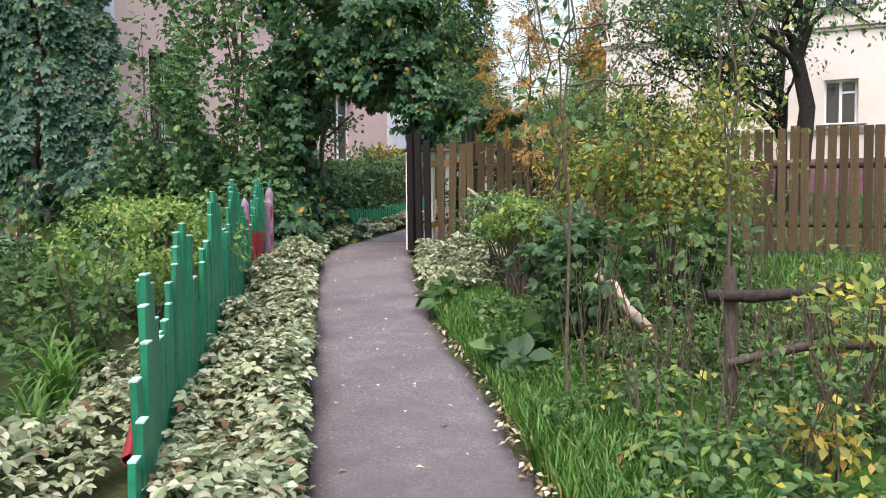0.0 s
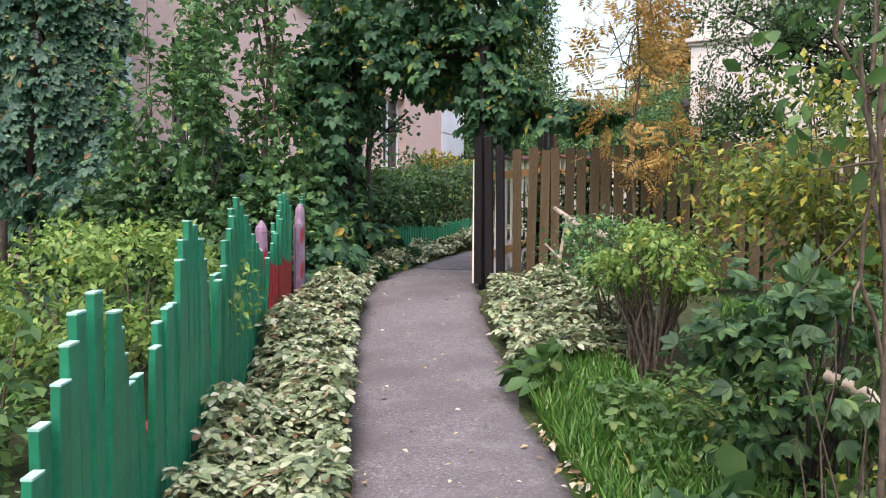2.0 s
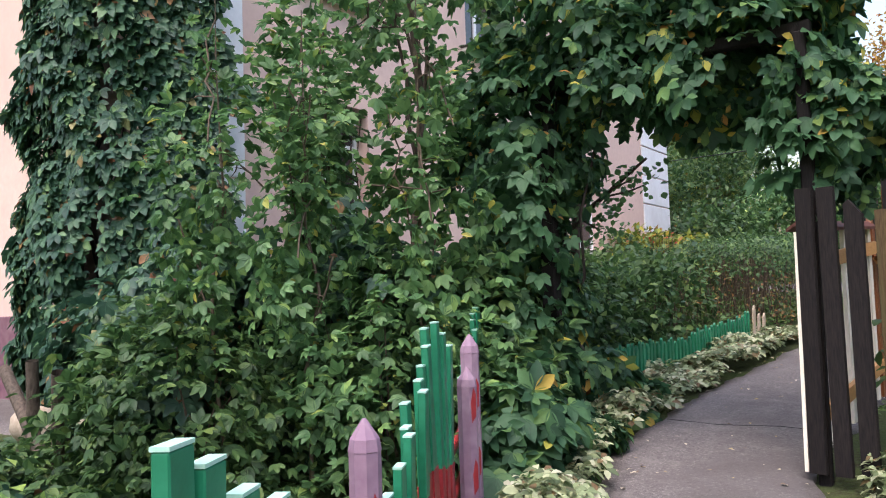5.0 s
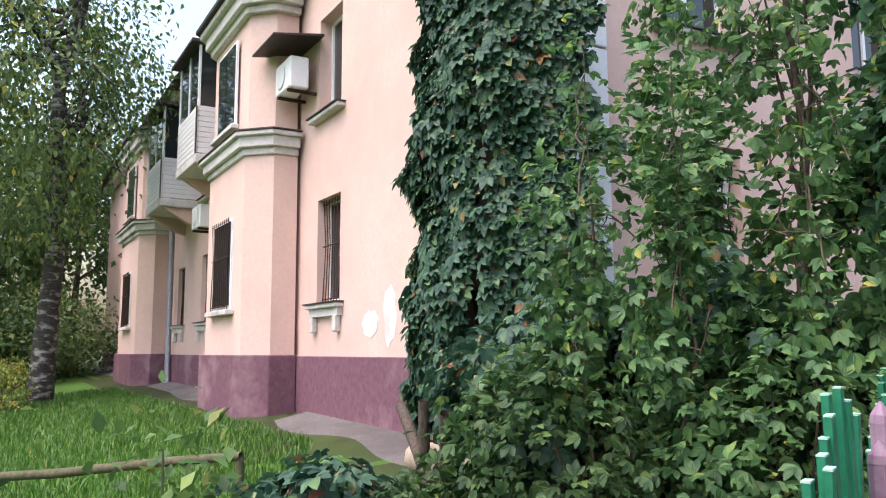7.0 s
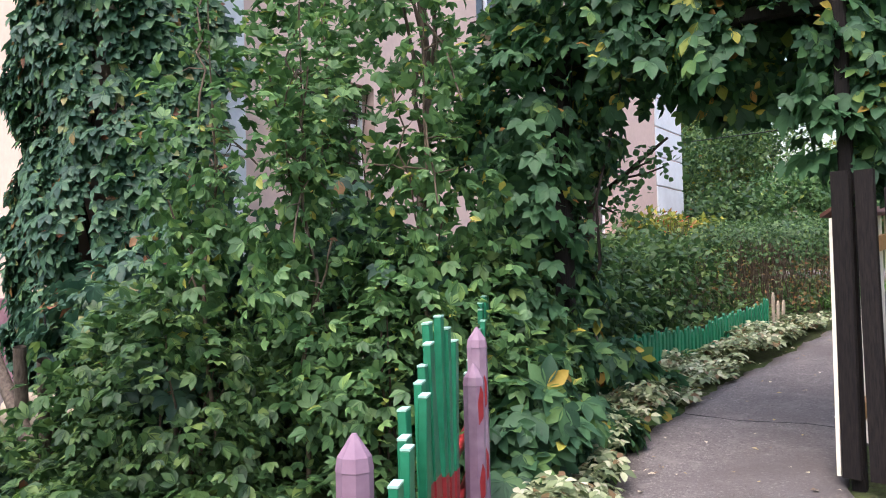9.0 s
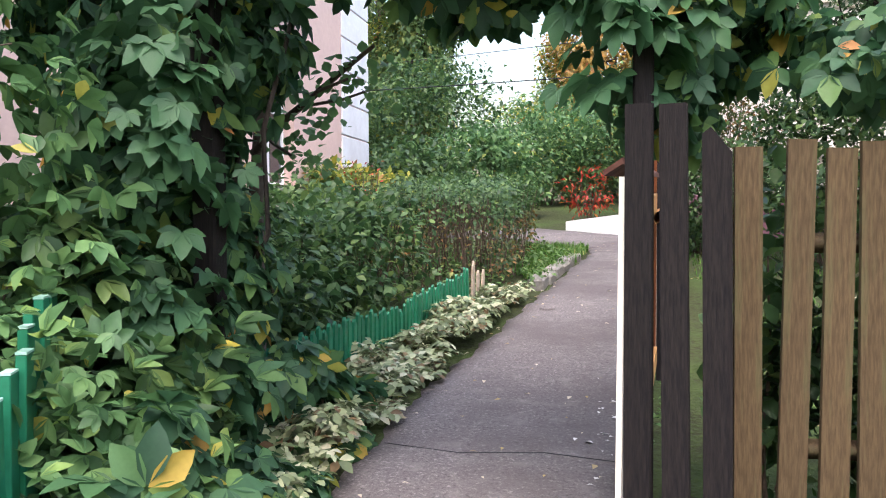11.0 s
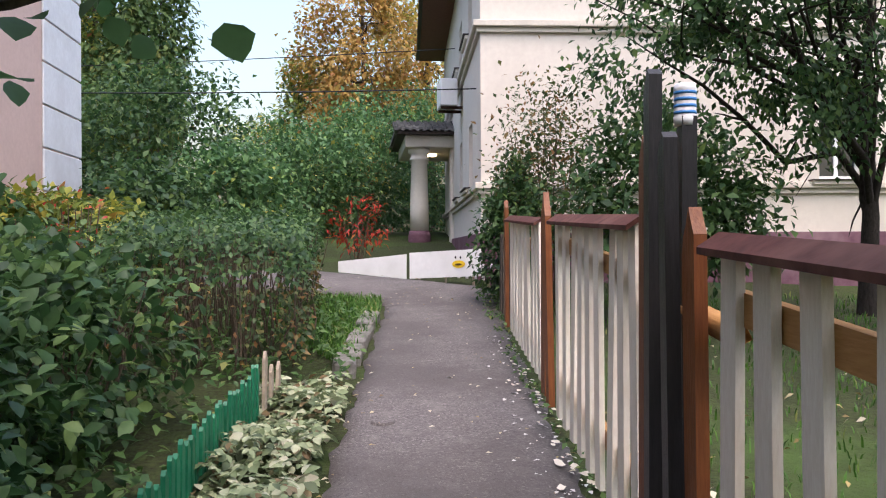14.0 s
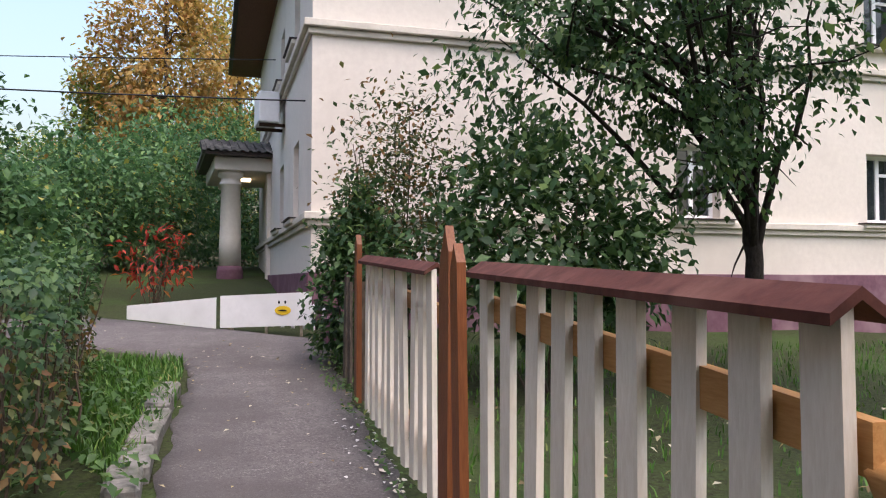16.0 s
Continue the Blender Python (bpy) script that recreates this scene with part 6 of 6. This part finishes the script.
def iris_clump(x, y, n, length):
    """Long arching strap leaves from one root."""
    root = thing("iris_clump", "clump of long arching strap leaves", "plant", "strap-leaved clumps")
    g = float(ground_z(x, y))
    for i in range(n):
        a = rng.uniform(0, 6.283)
        L = length * rng.uniform(0.6, 1.15)
        reach = rng.uniform(0.25, 0.75) * L
        d, s = np.array((math.cos(a), math.sin(a), 0)), np.array((-math.sin(a), math.cos(a), 0))
        foot = np.array((x, y, g)) + rng.normal(0, 0.06, 3) * np.array((1, 1, 0))
        v = []
        for k in range(6):
            f = k / 5
            c = foot + d * reach * f ** 1.4 + np.array((0, 0, L * (1.15 * f - 0.62 * f * f * (0.6 + reach / L))))
            w = 0.011 * (1 - f ** 2.2) + 0.001
            v += [c - s * w, c + s * w]
        q = np.array([(2 * k, 2 * k + 1, 2 * k + 3, 2 * k + 2) for k in range(5)])
        link("strap_leaf", quick_mesh("strap_leaf", np.array(v), q), L_GRASS, root)


iris_clump(-5.1, 7.15, 60, 0.85)
iris_clump(-5.5, 6.7, 40, 0.75)
iris_clump(-3.75, 3.7, 50, 0.7)
iris_clump(-3.3, 3.1, 40, 0.6)
iris_clump(-4.4, 4.6, 40, 0.7)


def grit():
    n = 240
    y = rng.uniform(10.8, 17.6, n)
    x = np.interp(y, [p[1] for p in RIGHT[:13]], [p[0] for p in RIGHT[:13]]) - np.abs(rng.normal(0, 0.13, n)) + 0.02
    z = ground_z(x, y) + 0.014
    a = rng.uniform(0, 6.283, n)
    axis = np.stack([np.cos(a), np.sin(a), np.zeros(n)], 1)
    nrm = np.stack([rng.normal(0, 0.2, n), rng.normal(0, 0.2, n), np.ones(n)], 1)
    tagged(link("paint_flakes", leaves("paint_flakes", np.stack([x, y, z], 1), axis, nrm, rng.uniform(0.01, 0.045, n), "broad"), WHITE_GRIT), "white paint flakes and grit along the ivory fence", "debris", kind="stuff")


grit()
ground_leaves("weeds", "small creeping weeds along the ivory fence foot", [(-3.9, 11.0), (-3.72, 13.0), (-3.62, 15.5), (-3.45, 17.6), (-3.1, 20.6), (-3.35, 20.4), (-3.6, 17.6), (-3.74, 15.5), (-3.84, 13.0)], 420, 0.1, 0.05, "simple", L_WEED)
ground_leaves("fallen_leaves", "brown fallen leaves gathered along the path edge", [(-0.3, 2.4), (-0.75, 3.29), (-1.35, 4.55), (-2.22, 6.11), (-2.1, 6.2), (-1.2, 4.6), (-0.6, 3.3), (-0.15, 2.4)], 320, 0.03, 0.05, "simple", L_LITTER)
crack = thing("path_crack", "dark crack across the asphalt path", "crack")
link("groove", tubes("groove", [([(-5.2, 11.2, float(ground_z(-5.2, 11.2)) + 0.006), (-4.8, 11.12, float(ground_z(-4.8, 11.12)) + 0.012), (-4.4, 11.2, float(ground_z(-4.4, 11.2)) + 0.013), (-3.95, 11.15, float(ground_z(-3.95, 11.15)) + 0.006)], [0.002, 0.004, 0.003, 0.002])], 5), BLACK, crack)
cover_m = thing("valve_cover", "small dull round valve cover set in the path", "cover")
gv = float(ground_z(-4.75, 14.89))
part("lid", lathe([(0.075, gv - 0.02), (0.075, gv + 0.014), (0.06, gv + 0.016)], -4.75, 14.89, 16), ASPHALT, cover_m)
for k in range(240):
    x, y = rng.uniform(-0.9, 1.5), rng.uniform(3.4, 7.2)
    if x < -0.55 * (y - 2.4) + 0.4:
        continue
    g = float(ground_z(x, y))
    h = rng.uniform(0.35, 0.95)
    tip = (x + rng.normal(0, 0.12), y + rng.normal(0, 0.12), g + h)
    ob = link("dry_stem", tubes("dry_stem", [(crooked((x, y, g - 0.02), tip, 4, 0.025), [0.006, 0.005, 0.004, 0.003, 0.002])], 4), TWIG)
    tagged(ob, "thin bare dry plant stem in the undergrowth", "stem", "dry stems")
side_ac = thing("air_conditioner", "white outdoor air-conditioner unit on the cream facade", "air conditioner", "air conditioners")
part("casing", boxed(-3.22, 26.2, 5.3, -2.86, 26.95, 5.85, bevel=0.02), PVC, side_ac)
part("bracket", boxed(-3.2, 26.3, 5.24, -2.7, 26.34, 5.298), IRON, side_ac)
part("bracket", boxed(-3.2, 26.8, 5.24, -2.7, 26.84, 5.298), IRON, side_ac)
small_fence = thing("picket_fence", "short white pickets behind the white panels", "fence")
for k in range(8):
    plank(small_fence, -2.95 - 0.11 * k, 21.62 + 0.085 * k, 0.04, 0.018, 0.36, PVC, -38, "point", "picket")
bench = thing("garden_bench", "maroon painted block beside the fence end", "block")
part("seat", boxed(-3.0, 21.15, 1.72, -2.6, 21.5, 2.1, bevel=0.03), PLINTH, bench)
for y, h in ((18.0, 0.95), (18.25, 1.0), (18.55, 0.9), (18.8, 0.92)):
    plank(small_fence, -3.36 + 0.06 * (y - 18), y, 0.1, 0.025, h, BARK, 88, "flat", "old_plank")
